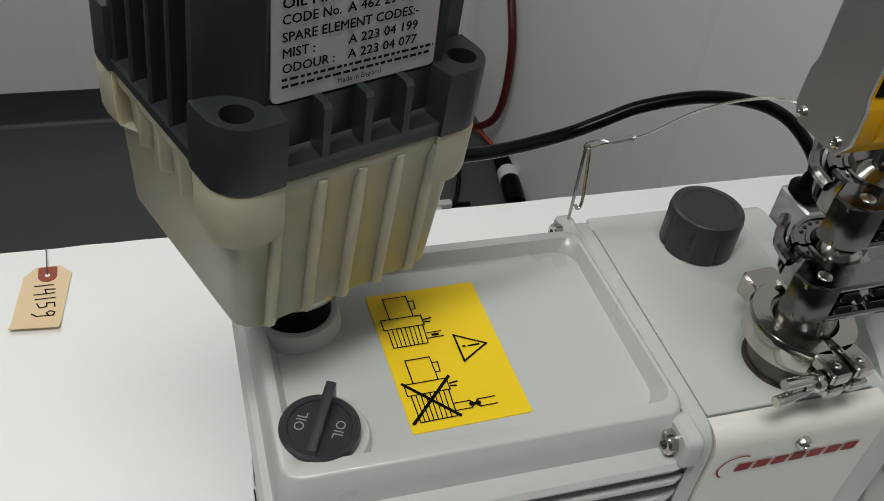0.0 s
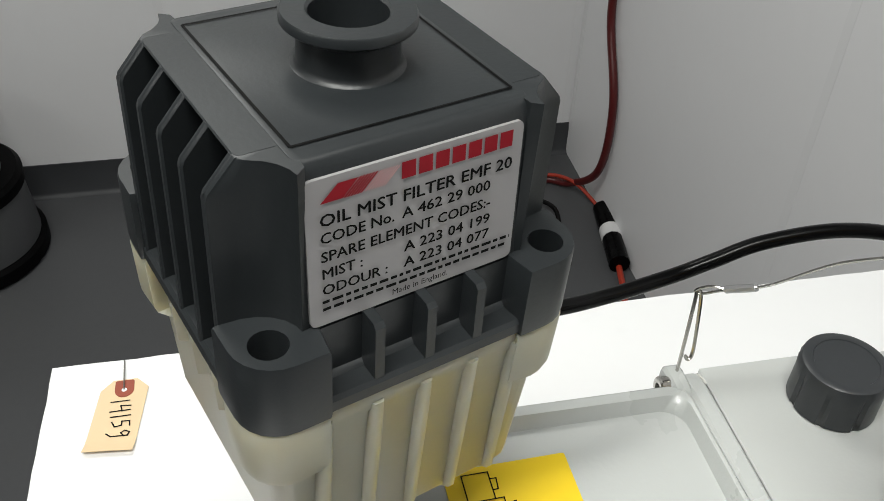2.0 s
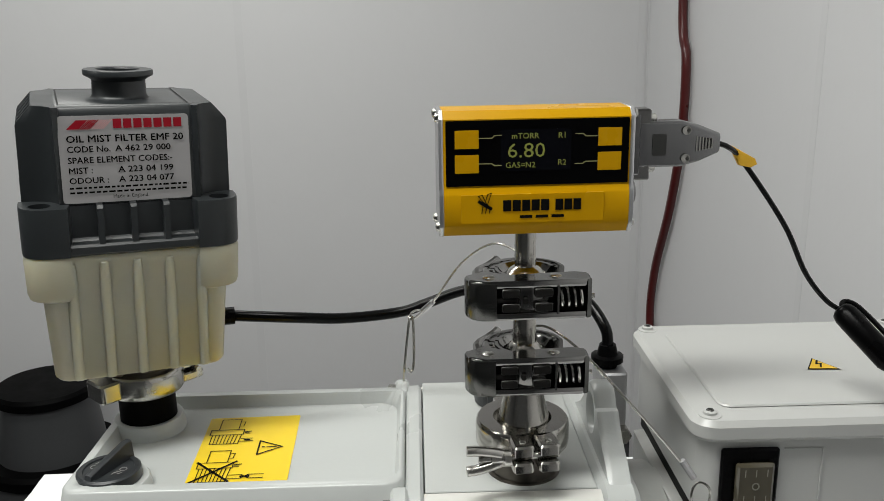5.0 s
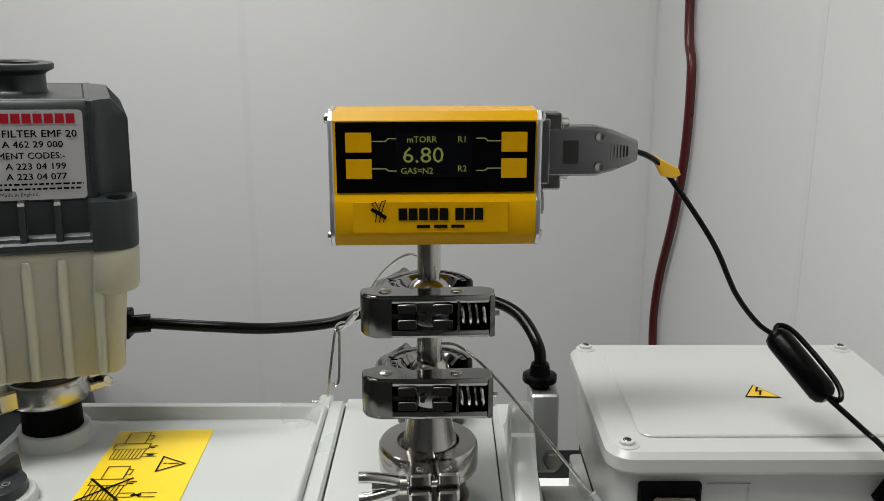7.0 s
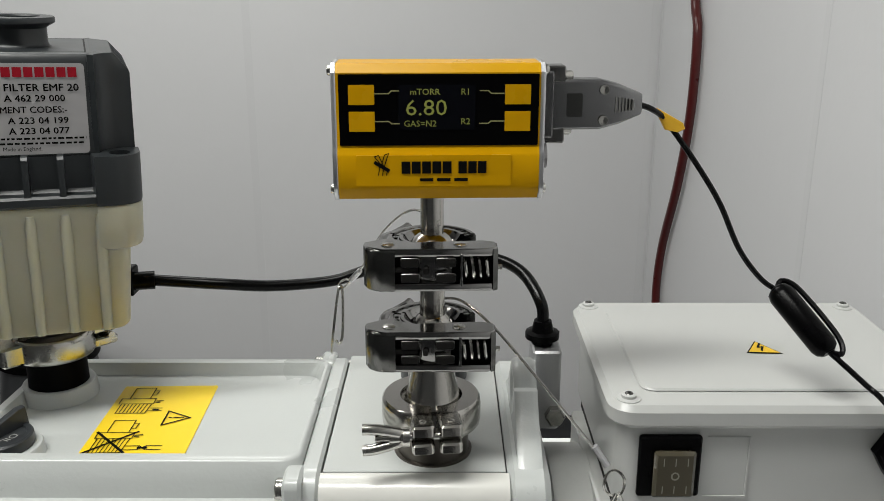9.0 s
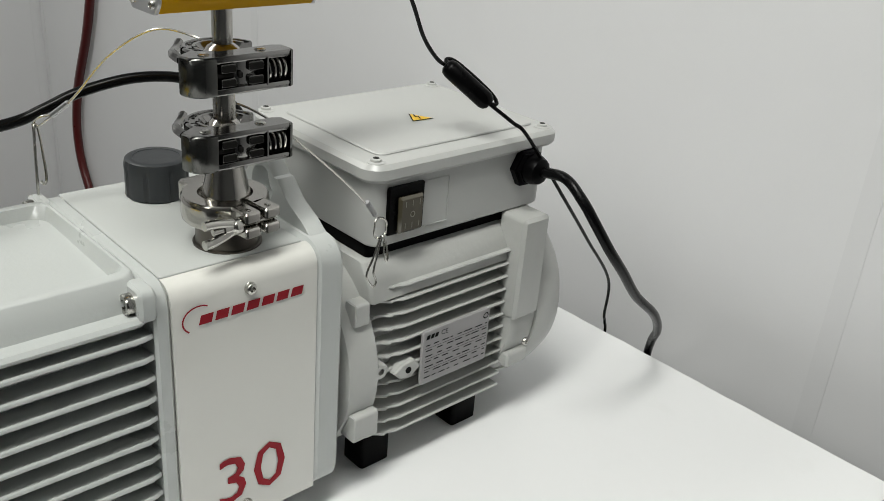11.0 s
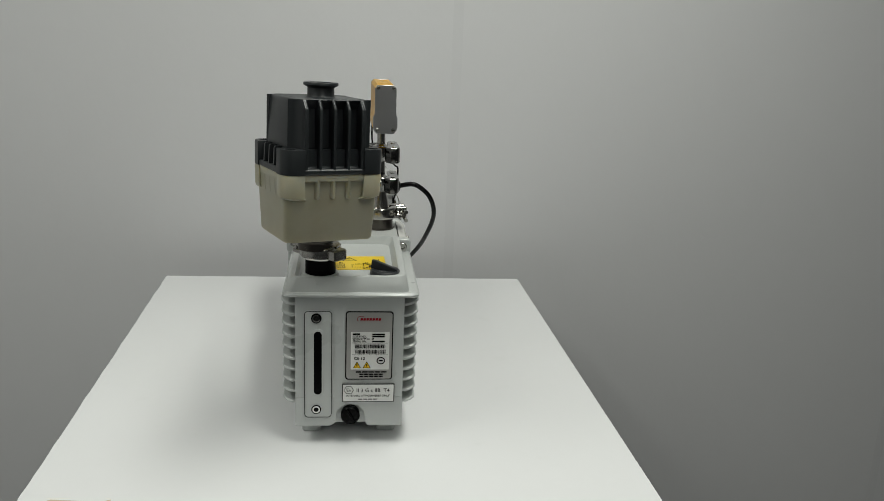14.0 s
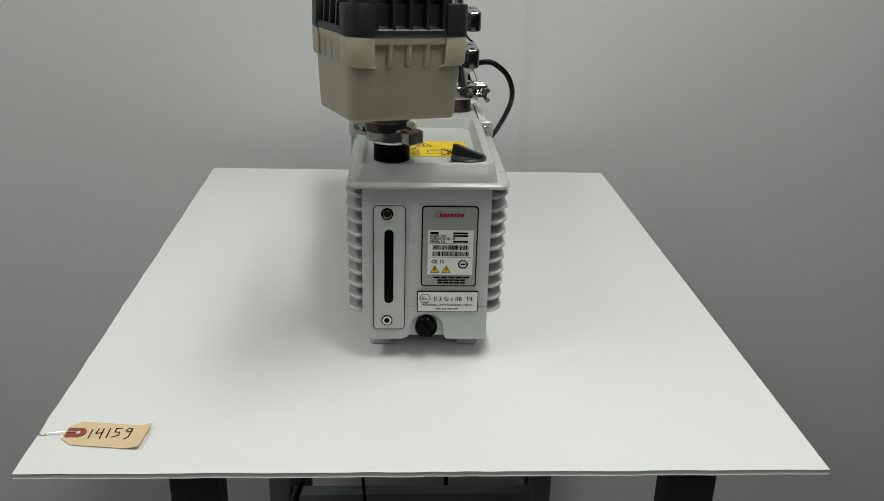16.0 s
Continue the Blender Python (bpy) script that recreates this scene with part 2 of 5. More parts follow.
def solid(name, bm, material, label, category, group="", kind=""):
    """A thing that is one mesh."""
    cen = sum((v.co for v in bm.verts), Vector()) / len(bm.verts)
    ob = new(name, mesh_of(name, bm, material, cen))
    ob.location = cen
    BASE[ob.name] = cen
    return tagged(ob, label, category, group, kind)


def B():
    return bmesh.new()


def letters(bm, text, size, m, align="LEFT", stretch=1.0, thick=0.0):
    """Adds flat lettering in the plane of m (x along the line, y up)."""
    cu = bpy.data.curves.new("letters", "FONT")
    cu.body, cu.size, cu.align_x, cu.resolution_u = text, size, align, 2
    ob = bpy.data.objects.new("letters", cu)
    scene.collection.objects.link(ob)
    bpy.context.view_layer.update()
    me = bpy.data.meshes.new_from_object(ob)
    me.transform(m @ Matrix.Diagonal((stretch, 1, 1, 1)))
    bm.from_mesh(me)
    if thick:
        up = m.to_3x3()
        for step in ((thick, 0, 0.00004), (-thick, thick, 0.00004)):
            me.transform(Matrix.Translation(up @ Vector(step)))
            bm.from_mesh(me)
    bpy.data.meshes.remove(me)
    bpy.data.objects.remove(ob)
    bpy.data.curves.remove(cu)
    return bm


def bar(bm, m, x0, y0, x1, y1, lift=0.0):
    vs = [bm.verts.new(m @ Vector((x, y, lift))) for x, y in ((x0, y0), (x1, y0), (x1, y1), (x0, y1))]
    bm.faces.new(vs)


def stroke(bm, m, pts, w):
    """A drawn line of width w through points of the plane of m."""
    for k, ((x0, y0), (x1, y1)) in enumerate(zip(pts, pts[1:])):
        lift = 0.00004 * (k % 3)
        d = math.hypot(x1 - x0, y1 - y0) or 1
        ex, ey = (x1 - x0) / d * w / 2, (y1 - y0) / d * w / 2
        vs = [bm.verts.new(m @ Vector(q + (lift,))) for q in ((x0 - ex + ey, y0 - ey - ex), (x1 + ex + ey, y1 + ey - ex), (x1 + ex - ey, y1 + ey + ex), (x0 - ex - ey, y0 - ey + ex))]
        bm.faces.new(vs)


def brand_blocks(bm, m, x0, y0, x1, h, count, slant=0.15, gap=0.22):
    """A brand's word as plain slanted blocks."""
    step = (x1 - x0) / count
    for i in range(count):
        a, b = x0 + i * step, x0 + (i + 1 - gap) * step
        vs = [bm.verts.new(m @ Vector(q)) for q in ((a, y0, 0), (b, y0, 0), (b + slant * h, y0 + h, 0), (a + slant * h, y0 + h, 0))]
        bm.faces.new(vs)


def plane_y(x, y, z):
    """A frame on a face that looks along -y."""
    return pose(x, y, z, 90, 0, 0)


def plane_x(x, y, z):
    """A frame on a face that looks along -x."""
    return pose(x, y, z, 90, 0, -90)


def socket_screw(parent, name, c, axis, r, h, sign=1, label=""):
    bm = B()
    lathe(bm, c, axis, [(r * 0.9, 0), (r, sign * h * 0.12), (r, sign * h * 0.85), (r * 0.88, sign * h), (r * 0.52, sign * h), (r * 0.5, sign * h * 0.45), (0, sign * h * 0.45)], 20)
    return part(name, bm, SCREW, parent, label)


def pan_screw(parent, c, axis, r, h, sign=1, name="screw", material=None):
    bm = B()
    lathe(bm, c, axis, [(r, 0), (r, sign * h * 0.4), (r * 0.8, sign * h * 0.85), (r * 0.45, sign * h), (r * 0.3, sign * h * 0.55), (0, sign * h * 0.5)], 16)
    return part(name, bm, material or SCREW, parent)


# ---- room ----
X1, X0, Y1, Y0, FL = 0.985, -3.6, 2.2, -2.8, -1.0
bm = B(); slab(bm, "z", X0 - 0.1, Y0 - 0.1, X1 + 0.1, Y1 + 0.1, FL - 0.1, FL)
solid("floor", bm, FLOOR, "dark grey sheet vinyl floor with faint scuffs", "floor", kind="structure")
bm = B(); slab(bm, "z", X0 - 0.1, Y0 - 0.1, X1 + 0.1, Y1 + 0.1, CEIL, CEIL + 0.1)
solid("ceiling", bm, CEILING, "plain white ceiling over the room", "ceiling", kind="structure")
# south and west stay out of view, darkened to hold back bounced light
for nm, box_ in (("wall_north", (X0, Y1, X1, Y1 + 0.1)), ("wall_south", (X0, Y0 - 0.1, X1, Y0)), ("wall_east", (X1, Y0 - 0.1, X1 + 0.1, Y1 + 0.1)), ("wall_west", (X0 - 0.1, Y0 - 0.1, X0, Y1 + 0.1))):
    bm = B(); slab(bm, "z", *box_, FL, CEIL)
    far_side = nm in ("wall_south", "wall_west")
    solid(nm, bm, DARKW if far_side else WALL, "unseen plain wall closing the room, dark grey to cut bounced light" if far_side else "smooth off-white wall of wide panels", "wall", kind="structure")
bm = B()
for x in (-0.245, -1.445, -2.6):
    slab(bm, "y", x - 0.012, FL + 0.1, x + 0.012, CEIL, Y1 - 0.0006, Y1 - 0.0001)
slab(bm, "y", X1 - 0.028, FL + 0.1, X1 - 0.004, CEIL, Y1 - 0.0010, Y1 - 0.0002)
solid("trim_north", bm, STRIP, "thin vertical joint strips between wall panels", "trim", kind="structure")
bm = B()
for y in (1.01, -0.214, -1.44):
    slab(bm, "x", y - 0.012, FL + 0.0, y + 0.012, CEIL, X1 - 0.0006, X1 - 0.0001)
slab(bm, "x", Y1 - 0.028, FL + 0.1, Y1 - 0.004, CEIL, X1 - 0.0010, X1 - 0.0002)
solid("trim_east", bm, STRIP, "thin vertical joint strips between wall panels", "trim", kind="structure")
prof = [(0, 0), (-0.022, 0), (-0.012, 0.004), (-0.0055, 0.014), (-0.004, 0.113), (0, 0.113)]
bm = B(); prism(bm, "x", [(Y1 + p, FL + q) for p, q in prof], X0, X1)
solid("baseboard", bm, COVE, "dark grey rubber cove base along the wall", "baseboard", kind="structure")

# ---- bench and board ----
bench = thing("workbench", "dark steel workbench under the white board", "workbench", (0.33, 0.03, FL))
bm = B(); slab(bm, "z", -0.135, -0.30, 0.82, 0.32, -0.034, -0.0065, r=0.01, bev=0.002)
part("top", bm, BENCH, bench)
for x, y in ((-0.10, 0.281), (-0.10, -0.265), (0.78, 0.281), (0.78, -0.265)):
    bm = B(); slab(bm, "z", x - 0.024, y - 0.026, x + 0.024, y + 0.026, FL, -0.034, r=0.004, bev=0.001)
    part("leg", bm, BENCH, bench)
for x in (-0.10, 0.78):
    bm = B(); slab(bm, "x", -0.239, FL + 0.12, 0.255, FL + 0.16, x - 0.012, x + 0.012, r=0.003)
    part("stretcher", bm, BENCH, bench)
bm = B(); slab(bm, "z", -0.076, 0.0, 0.756, 0.04, FL + 0.12, FL + 0.16, r=0.003)
part("stretcher", bm, BENCH, bench)

cart = thing("steel_frame", "grey steel frame standing under the workbench", "frame", (0.6, 0.03, FL))
for y in (0.298, -0.236):
    bm = B(); slab(bm, "z", 0.58, y - 0.021, 0.62, y + 0.021, FL, -0.30, r=0.004, bev=0.001)
    part("post", bm, BENCHGREY, cart)
bm = B(); slab(bm, "x", -0.2145, -0.665, 0.2765, -0.615, 0.585, 0.615, r=0.003, bev=0.001)
part("crossbar", bm, BENCHGREY, cart)
bm = B(); slab(bm, "x", -0.2145, -0.34, 0.2765, -0.30, 0.585, 0.615, r=0.003, bev=0.001)
part("crossbar", bm, BENCHGREY, cart)
bm = B(); tube(bm, [(0.55, 0.20, -0.32), (0.50, 0.22, -0.45), (0.46, 0.26, -0.58), (0.44, 0.24, -0.75), (0.42, 0.22, FL + 0.006)], 0.006)
solid("loose_cable", bm, CABLEM, "black cable hanging under the workbench", "cable")
bm = B(); tube(bm, [(0.42, 0.15, -0.034), (0.45, 0.14, -0.3), (0.47, 0.12, -0.55), (0.45, 0.11, -0.8), (0.40, 0.12, FL + 0.004)], 0.003)
solid("loose_cable", bm, CABLEM, "thin black cable hanging under the workbench", "cable")

random.seed(4)
bm = B()
edge = []
for (ax, ay), (bx, by) in (((-0.188, -0.378), (0.840, -0.361)), ((0.840, -0.361), (0.844, 0.438)), ((0.844, 0.438), (-0.188, 0.437)), ((-0.188, 0.437), (-0.188, -0.378))):
    for i in range(40):
        t = i / 40
        j = random.uniform(-0.0007, 0.0007) if i else 0
        edge.append((ax + (bx - ax) * t + (j if ax == bx or abs(ax - bx) < 0.01 else 0), ay + (by - ay) * t + (j if abs(ay - by) < 0.01 else 0)))
loft(bm, [[Vector((u, v, z)) for u, v in edge] for z in (-0.0062, -0.0056)], True, True)
loft(bm, [[Vector((u, v, z)) for u, v in edge] for z in (-0.0006, 0.0)], True, True)
inner = [(u * 0.9985 + 0.0005, v * 0.9985) for u, v in edge]
loft(bm, [[Vector((u, v, z)) for u, v in inner] for z in (-0.0056, -0.0006)], False, False)
for i in range(150):
    y = -0.374 + 0.80 * i / 149
    slab(bm, "z", -0.1870, y, -0.1855, y + 0.0010, -0.0056, -0.0006)
solid("cover_board", bm, BOARD, "white corrugated board covering the workbench top", "board", kind="")

# ---- stool ----
sx, sy = -0.85, 1.95
stool = thing("step_stool", "dark grey kick stool with black rubber treads", "stool", (sx, sy, FL))
bm = B(); lathe(bm, (sx, sy, FL), "z", [(0.215, 0.002), (0.222, 0.01), (0.222, 0.045), (0.212, 0.055)], 48)
part("bumper", bm, RUBBER, stool)
bm = B(); lathe(bm, (sx, sy, FL), "z", [(0.208, 0.05), (0.20, 0.19), (0.186, 0.215), (0.15, 0.218)], 48)
part("base_shell", bm, STOOLG, stool)
bm = B(); lathe(bm, (sx, sy, FL), "z", [(0.197, 0.215), (0.206, 0.222), (0.206, 0.25), (0.194, 0.262), (0.14, 0.262)], 48)
part("lower_tread", bm, RUBBER, stool)
bm = B(); lathe(bm, (sx, sy, FL), "z", [(0.156, 0.26), (0.135, 0.437), (0.12, 0.442)], 48)
part("upper_shell", bm, STOOLG, stool)
bm = B(); lathe(bm, (sx, sy, FL), "z", [(0.138, 0.437), (0.147, 0.442), (0.147, 0.464), (0.138, 0.474), (0.1, 0.4755), (0, 0.4755)], 48)
part("upper_tread", bm, RUBBER, stool)
bm = B()
a0 = radians(-70)
for k in range(6):
    a, b = a0 + k * 0.055, a0 + (k + 1) * 0.055
    vs = [bm.verts.new((sx + 0.2065 * math.cos(q), sy + 0.2065 * math.sin(q), FL + z)) for q, z in ((a, 0.12), (b, 0.12), (b, 0.16), (a, 0.16))]
    bm.faces.new(vs)
part("sticker", bm, YELLOW, stool, "yellow sticker")

# ---- red cable and adapter in the corner ----
bm = B(); tube(bm, [(0.968, 1.80, 1.2), (0.968, 1.79, 0.55), (0.968, 1.735, 0.40), (0.968, 1.74, 0.20), (0.968, 1.81, 0.0), (0.968, 1.93, -0.22), (0.968, 1.95, -0.40), (0.968, 1.84, -0.62), (0.962, 1.85, -0.84), (0.93, 1.97, -0.968), (0.87, 2.03, -0.988), (0.80, 2.0, -0.988)], 0.012, 10)
solid("red_cable", bm, REDCAB, "dark red cable hanging down the wall to the floor", "cable")
adapter = thing("cable_joint", "black inline connector with white tape on the floor", "connector", (0.965, 1.72, FL))
bm = B(); tube(bm, [(0.985, 1.83, FL + 0.030), (0.965, 1.69, FL + 0.030), (0.945, 1.57, FL + 0.030)], 0.030, 12, 4)
part("body", bm, BLACKPL, adapter)
bm = B(); tube(bm, [(0.970, 1.725, FL + 0.031), (0.9625, 1.68, FL + 0.031)], 0.031, 12, 2)
part("tape", bm, WHITET, adapter, "white tape band")
bm = B(); tube(bm, [(0.945, 1.57, FL + 0.02), (0.92, 1.45, FL + 0.008), (0.86, 1.30, FL + 0.008), (0.80, 1.15, FL + 0.008)], 0.009, 8)
part("lead", bm, ORANGE, adapter, "orange lead")
bm = B(); tube(bm, [(0.985, 1.83, FL + 0.02), (0.93, 1.95, FL + 0.05), (0.86, 2.03, FL + 0.03), (0.78, 2.0, FL + 0.008), (0.72, 1.9, FL + 0.008)], 0.006, 8)
part("lead", bm, ORANGE, adapter, "orange lead")
bm = B(); tube(bm, [(0.72, 1.55, FL + 0.007), (0.80, 1.68, FL + 0.007), (0.84, 1.85, FL + 0.03), (0.76, 1.95, FL + 0.007), (0.66, 1.88, FL + 0.007), (0.62, 1.70, FL + 0.007), (0.70, 1.62, FL + 0.02), (0.82, 1.62, FL + 0.007)], 0.007, 8)
solid("loose_cable", bm, CABLEM, "black cable coiled on the floor", "cable")
bm = B(); slab(bm, "z", 0.66, 1.60, 0.76, 1.625, FL + 0.014, FL + 0.03, r=0.006, bev=0.002)
slab(bm, "z", 0.70, 1.56, 0.725, 1.66, FL + 0.008, FL + 0.024, r=0.006, bev=0.002)
solid("wire_splice", bm, WHITET, "white taped wire splice on the floor", "wire")

# ---- vacuum pump ----
YC = 0.030
pump = thing("vacuum_pump", "light grey oil-sealed vacuum pump with electric motor on the white board", "pump", (0.38, YC, 0.0))

# oil box body, finned on both sides
bm = B()
slab(bm, "z", 0.050, YC - 0.071, 0.266, YC + 0.071, 0.029, 0.224, r=0.004, bev=0.002)
body = part("oil_box", bm, PAINT, pump)
bm = B(); slab(bm, "x", YC - 0.075, 0.0722, YC + 0.075, 0.224, 0.042, 0.056, r=0.0005, bev=0.0005)
part("front_plate", bm, PAINT, body)
for i in range(10):
    z = 0.2085 - 0.0161 * i
    for s in (-1, 1):
        k = (0.0955 if s < 0 else 0.0945) - 0.0002 * i
        outline = [(0.052, 0.065), (0.049, 0.072), (0.046, 0.080), (0.0475, k - 0.006), (0.053, k - 0.001), (0.060, k), (0.254, k), (0.262, k - 0.004), (0.264, 0.065)]
        bm = B()
        rings = []
        for dz, sh in ((-0.0021, 0.0010), (-0.0010, 0), (0.0010, 0), (0.0021, 0.0010)):
            ring = []
            for x, y in outline:
                lift = 0.0035 * max(0, (y - 0.078) / 0.012)
                ring.append(Vector((x + (sh if x < 0.06 else 0), YC + s * (y - (sh if y > 0.08 else 0)), z + dz + lift)))
            rings.append(ring)
        loft(bm, rings)
        part("fin", bm, PAINT, body)
# lower edge with the drain recess
bm = B()
loft(bm, [[Vector((x, YC + y, z)) for y, z in [(-0.075, 0.0285), (-0.027, 0.0285)] + [(-0.002 + 0.022 * math.cos(radians(a)), 0.042 + 0.020 * math.sin(radians(a)) - 0.010 * (1 if a in (180, 0) else 0)) for a in (180, 150, 120, 90, 60, 30, 0)] + [(0.027, 0.0285), (0.075, 0.0285), (0.075, 0.072), (-0.075, 0.072)]] for x in (0.042, 0.056)])
part("lower_edge", bm, PAINT, body)
bm = B(); lathe(bm, (0.0515, 0.028, 0.0443), "x", [(0.013, 0.0), (0.0135, -0.010), (0.0115, -0.0125), (0, -0.0125)], 28)
drain = part("drain_plug", bm, BLACKPL, pump, "black slotted drain plug")
bm = B(); m = pose(0, 0.028, 0.0443, -30, 0, 0)
slab(bm, "x", -0.0022, -0.011, 0.0022, 0.011, 0.0345, 0.041, r=0.001)
bm.transform(m)
part("grip", bm, BLACKPL, drain)
for x, y in ((0.098, -0.024), (0.098, 0.084), (0.33, -0.025), (0.33, 0.085)):
    bm = B(); slab(bm, "z", x - 0.018, y - 0.014, x + 0.018, y + 0.014, 0.0, 0.03, r=0.006, bev=0.002)
    part("foot", bm, PAINT, pump)
bm = B(); slab(bm, "z", 0.085, -0.036, 0.42, 0.096, 0.012, 0.030, r=0.006, bev=0.002)
part("base_rail", bm, BENCHGREY, pump)

# cover with a recessed tray
bm = B(); slab(bm, "z", 0.0325, YC - 0.0950, 0.2630, YC + 0.092, 0.2225, 0.2290, r=0.012, bev=0.0025)
cover = part("cover_lip", bm, PAINT, pump)
bm = B()
o0 = (0.0390, -0.0510, 0.2635, 0.1185)
o1 = (0.0425, -0.0468, 0.2615, 0.1130)
i1 = (0.0490, -0.0370, 0.2580, 0.1055)
i2 = (0.0535, -0.0310, 0.2550, 0.1020)
rings = []
for (u0, v0, u1, v1), z, r, slope in ((o0, 0.229, 0.010, 0), (o1, 0.2508, 0.012, 1), ((o1[0] + 0.0018, o1[1] + 0.0018, o1[2] - 0.0018, o1[3] - 0.0018), 0.2522, 0.011, 1), (i1, 0.2516, 0.010, 1), (i2, 0.2386, 0.014, 0)):
    rings.append([Vector((u, v, z - slope * (0.0042 * (v + 0.0468) / 0.16))) for u, v in rr(u0, v0, u1, v1, r, 6)])
loft(bm, rings, False, True)
part("cover", bm, PAINT, pump, angle=50)
# bosses for neck and filler
bm = B(); lathe(bm, (0.0672, 0.0712, 0.238), "z", [(0.0272, 0.0), (0.0266, 0.003), (0.0256, 0.0100), (0.0248, 0.0114), (0.0228, 0.0118), (0.0210, 0.0114), (0.0209, 0.006)], 40, True, False)
part("neck_boss", bm, PAINT, pump)
bm = B(); lathe(bm, (0.0690, -0.0178, 0.2382), "z", [(0.0240, 0.0), (0.0236, 0.0015), (0.0230, 0.0068), (0.0222, 0.0078), (0.0, 0.0078)], 40)
part("filler_boss", bm, PAINT, pump)
bm = B(); lathe(bm, (0.0660, -0.0178, 0.246), "z", [(0.0205, 0.0), (0.0210, 0.002), (0.0206, 0.0066), (0.0192, 0.0078), (0.0165, 0.0076), (0.0160, 0.0066), (0, 0.0066)], 40)
cap = part("oil_cap", bm, KNOBPL, pump, "dark grey plastic oil filler cap with a raised grip")
gm = pose(0.0665, -0.0178, 0.2528, 0, 0, -26)
bm = B()
side = [(-0.0195, -0.001), (-0.0185, 0.0042), (-0.004, 0.0078), (0.0145, 0.0125), (0.0192, 0.0125), (0.0205, -0.001)]
loft(bm, [[gm @ Vector((w, y, z - (0.0006 if abs(w) > 0.0018 and z > 0 else 0))) for y, z in side] for w in (-0.0026, -0.0018, 0.0018, 0.0026)])
part("grip", bm, KNOBPL, cap)
bm = B()
letters(bm, "OIL", 0.0075, pose(0.0593, -0.0145, 0.25345, 0, 0, 64), "CENTER")
letters(bm, "OIL", 0.0075, pose(0.0728, -0.0211, 0.25345, 0, 0, -116), "CENTER")
part("lettering", bm, GREYINK, cap, "embossed letters")

# cover bolts
for y, z in ((-0.0528, 0.2360), (0.1170, 0.2405)):
    s = -1 if y < 0 else 1
    bm = B(); slab(bm, "x", min(y - s * 0.012, y + s * 0.013), 0.2240, max(y - s * 0.012, y + s * 0.013), 0.2485, 0.2530, 0.2645, r=0.006, bev=0.002)
    part("bolt_boss", bm, PAINT, pump)
    socket_screw(pump, "cover_bolt", (0.2545, y, z), "x", 0.0072, 0.0070, -1, "socket-head steel bolt")

# stage block with top plate and side panels
bm = B(); slab(bm, "x", YC - 0.0935, 0.026, YC + 0.0985, 0.2475, 0.2625, 0.2740, r=0.017, bev=0.002, n=6)
part("cover_flange", bm, PAINT, pump)
bm = B(); slab(bm, "x", YC - 0.086, 0.03, YC + 0.088, 0.230, 0.2735, 0.388, r=0.012)
part("stage_block", bm, PAINT, pump)
bm = B(); slab(bm, "z", 0.2752, -0.0468, 0.3860, 0.1245, 0.2365, 0.2452, r=0.0012, bev=0.0006)
part("top_plate", bm, PLATEP, pump, "flat grey top plate")
prof = [(-0.0485, 0.2450)] + [(-0.0505 - 0.0140 * math.sin(radians(a)), 0.2310 + 0.0140 * math.cos(radians(a))) for a in (0, 15, 30, 45, 60, 75, 90)] + [(-0.0645, 0.030), (-0.0590, 0.030), (-0.0590, 0.2250), (-0.0485, 0.2380)]
bm = B(); prism(bm, "x", prof, 0.2742, 0.3878)
panel = part("side_panel", bm, PANELW, pump, "glossy white side panel with red brand mark")
pan_screw(panel, (0.332, -0.0644, 0.2293), "y", 0.0046, 0.004, -1)
pan_screw(panel, (0.326, -0.0644, 0.044), "y", 0.0046, 0.004, -1)
m = plane_y(0, -0.0651, 0)
bm = B()
brand_blocks(bm, m, 0.2925, 0.2125, 0.3765, 0.0070, 7, 0.25, 0.2)
stroke(bm, m, [(0.2870 + 0.012 * math.cos(radians(a)) + 0.006, 0.2170 + 0.010 * math.sin(radians(a))) for a in range(60, 235, 12)], 0.0011)
part("brand_mark", bm, REDINK, panel, "red brand mark as plain blocks")
bm = B()
letters(bm, "30", 0.0600, m @ Matrix.Translation((0.3305, 0.0520, 0)), "CENTER", 1.05)
part("lettering", bm, REDINK, panel, "large red model figures")
bm = B(); prism(bm, "x", [(2 * YC - p + 0.004, q) for p, q in prof], 0.2742, 0.3878)
part("side_panel", bm, PANELW, pump, "glossy white side panel")
# rear flange with lifting eye
bm = B(); slab(bm, "x", YC - 0.0960, 0.024, YC + 0.0985, 0.2462, 0.387, 0.4125, r=0.020, bev=0.004, n=6)
flange = part("rear_flange", bm, PAINT, pump)
eye = [(-0.060, 0.240), (-0.052, 0.2470), (-0.022, 0.2600), (-0.002, 0.2790)] + [(0.020 + 0.022 * math.cos(radians(a)), 0.2650 + 0.024 * math.sin(radians(a))) for a in (150, 120, 90, 60, 30)] + [(0.042, 0.2730), (0.060, 0.2560), (0.078, 0.2480), (0.086, 0.240)]
bm = B()
eye = [(p.x, p.y) for p in smooth_path([(u, v, 0) for u, v in eye], 4)]
eye_in = [(0.0195 + 0.0125 * math.cos(2 * math.pi * i / 56), 0.2660 + 0.0125 * math.sin(2 * math.pi * i / 56)) for i in range(56)]
outer = []
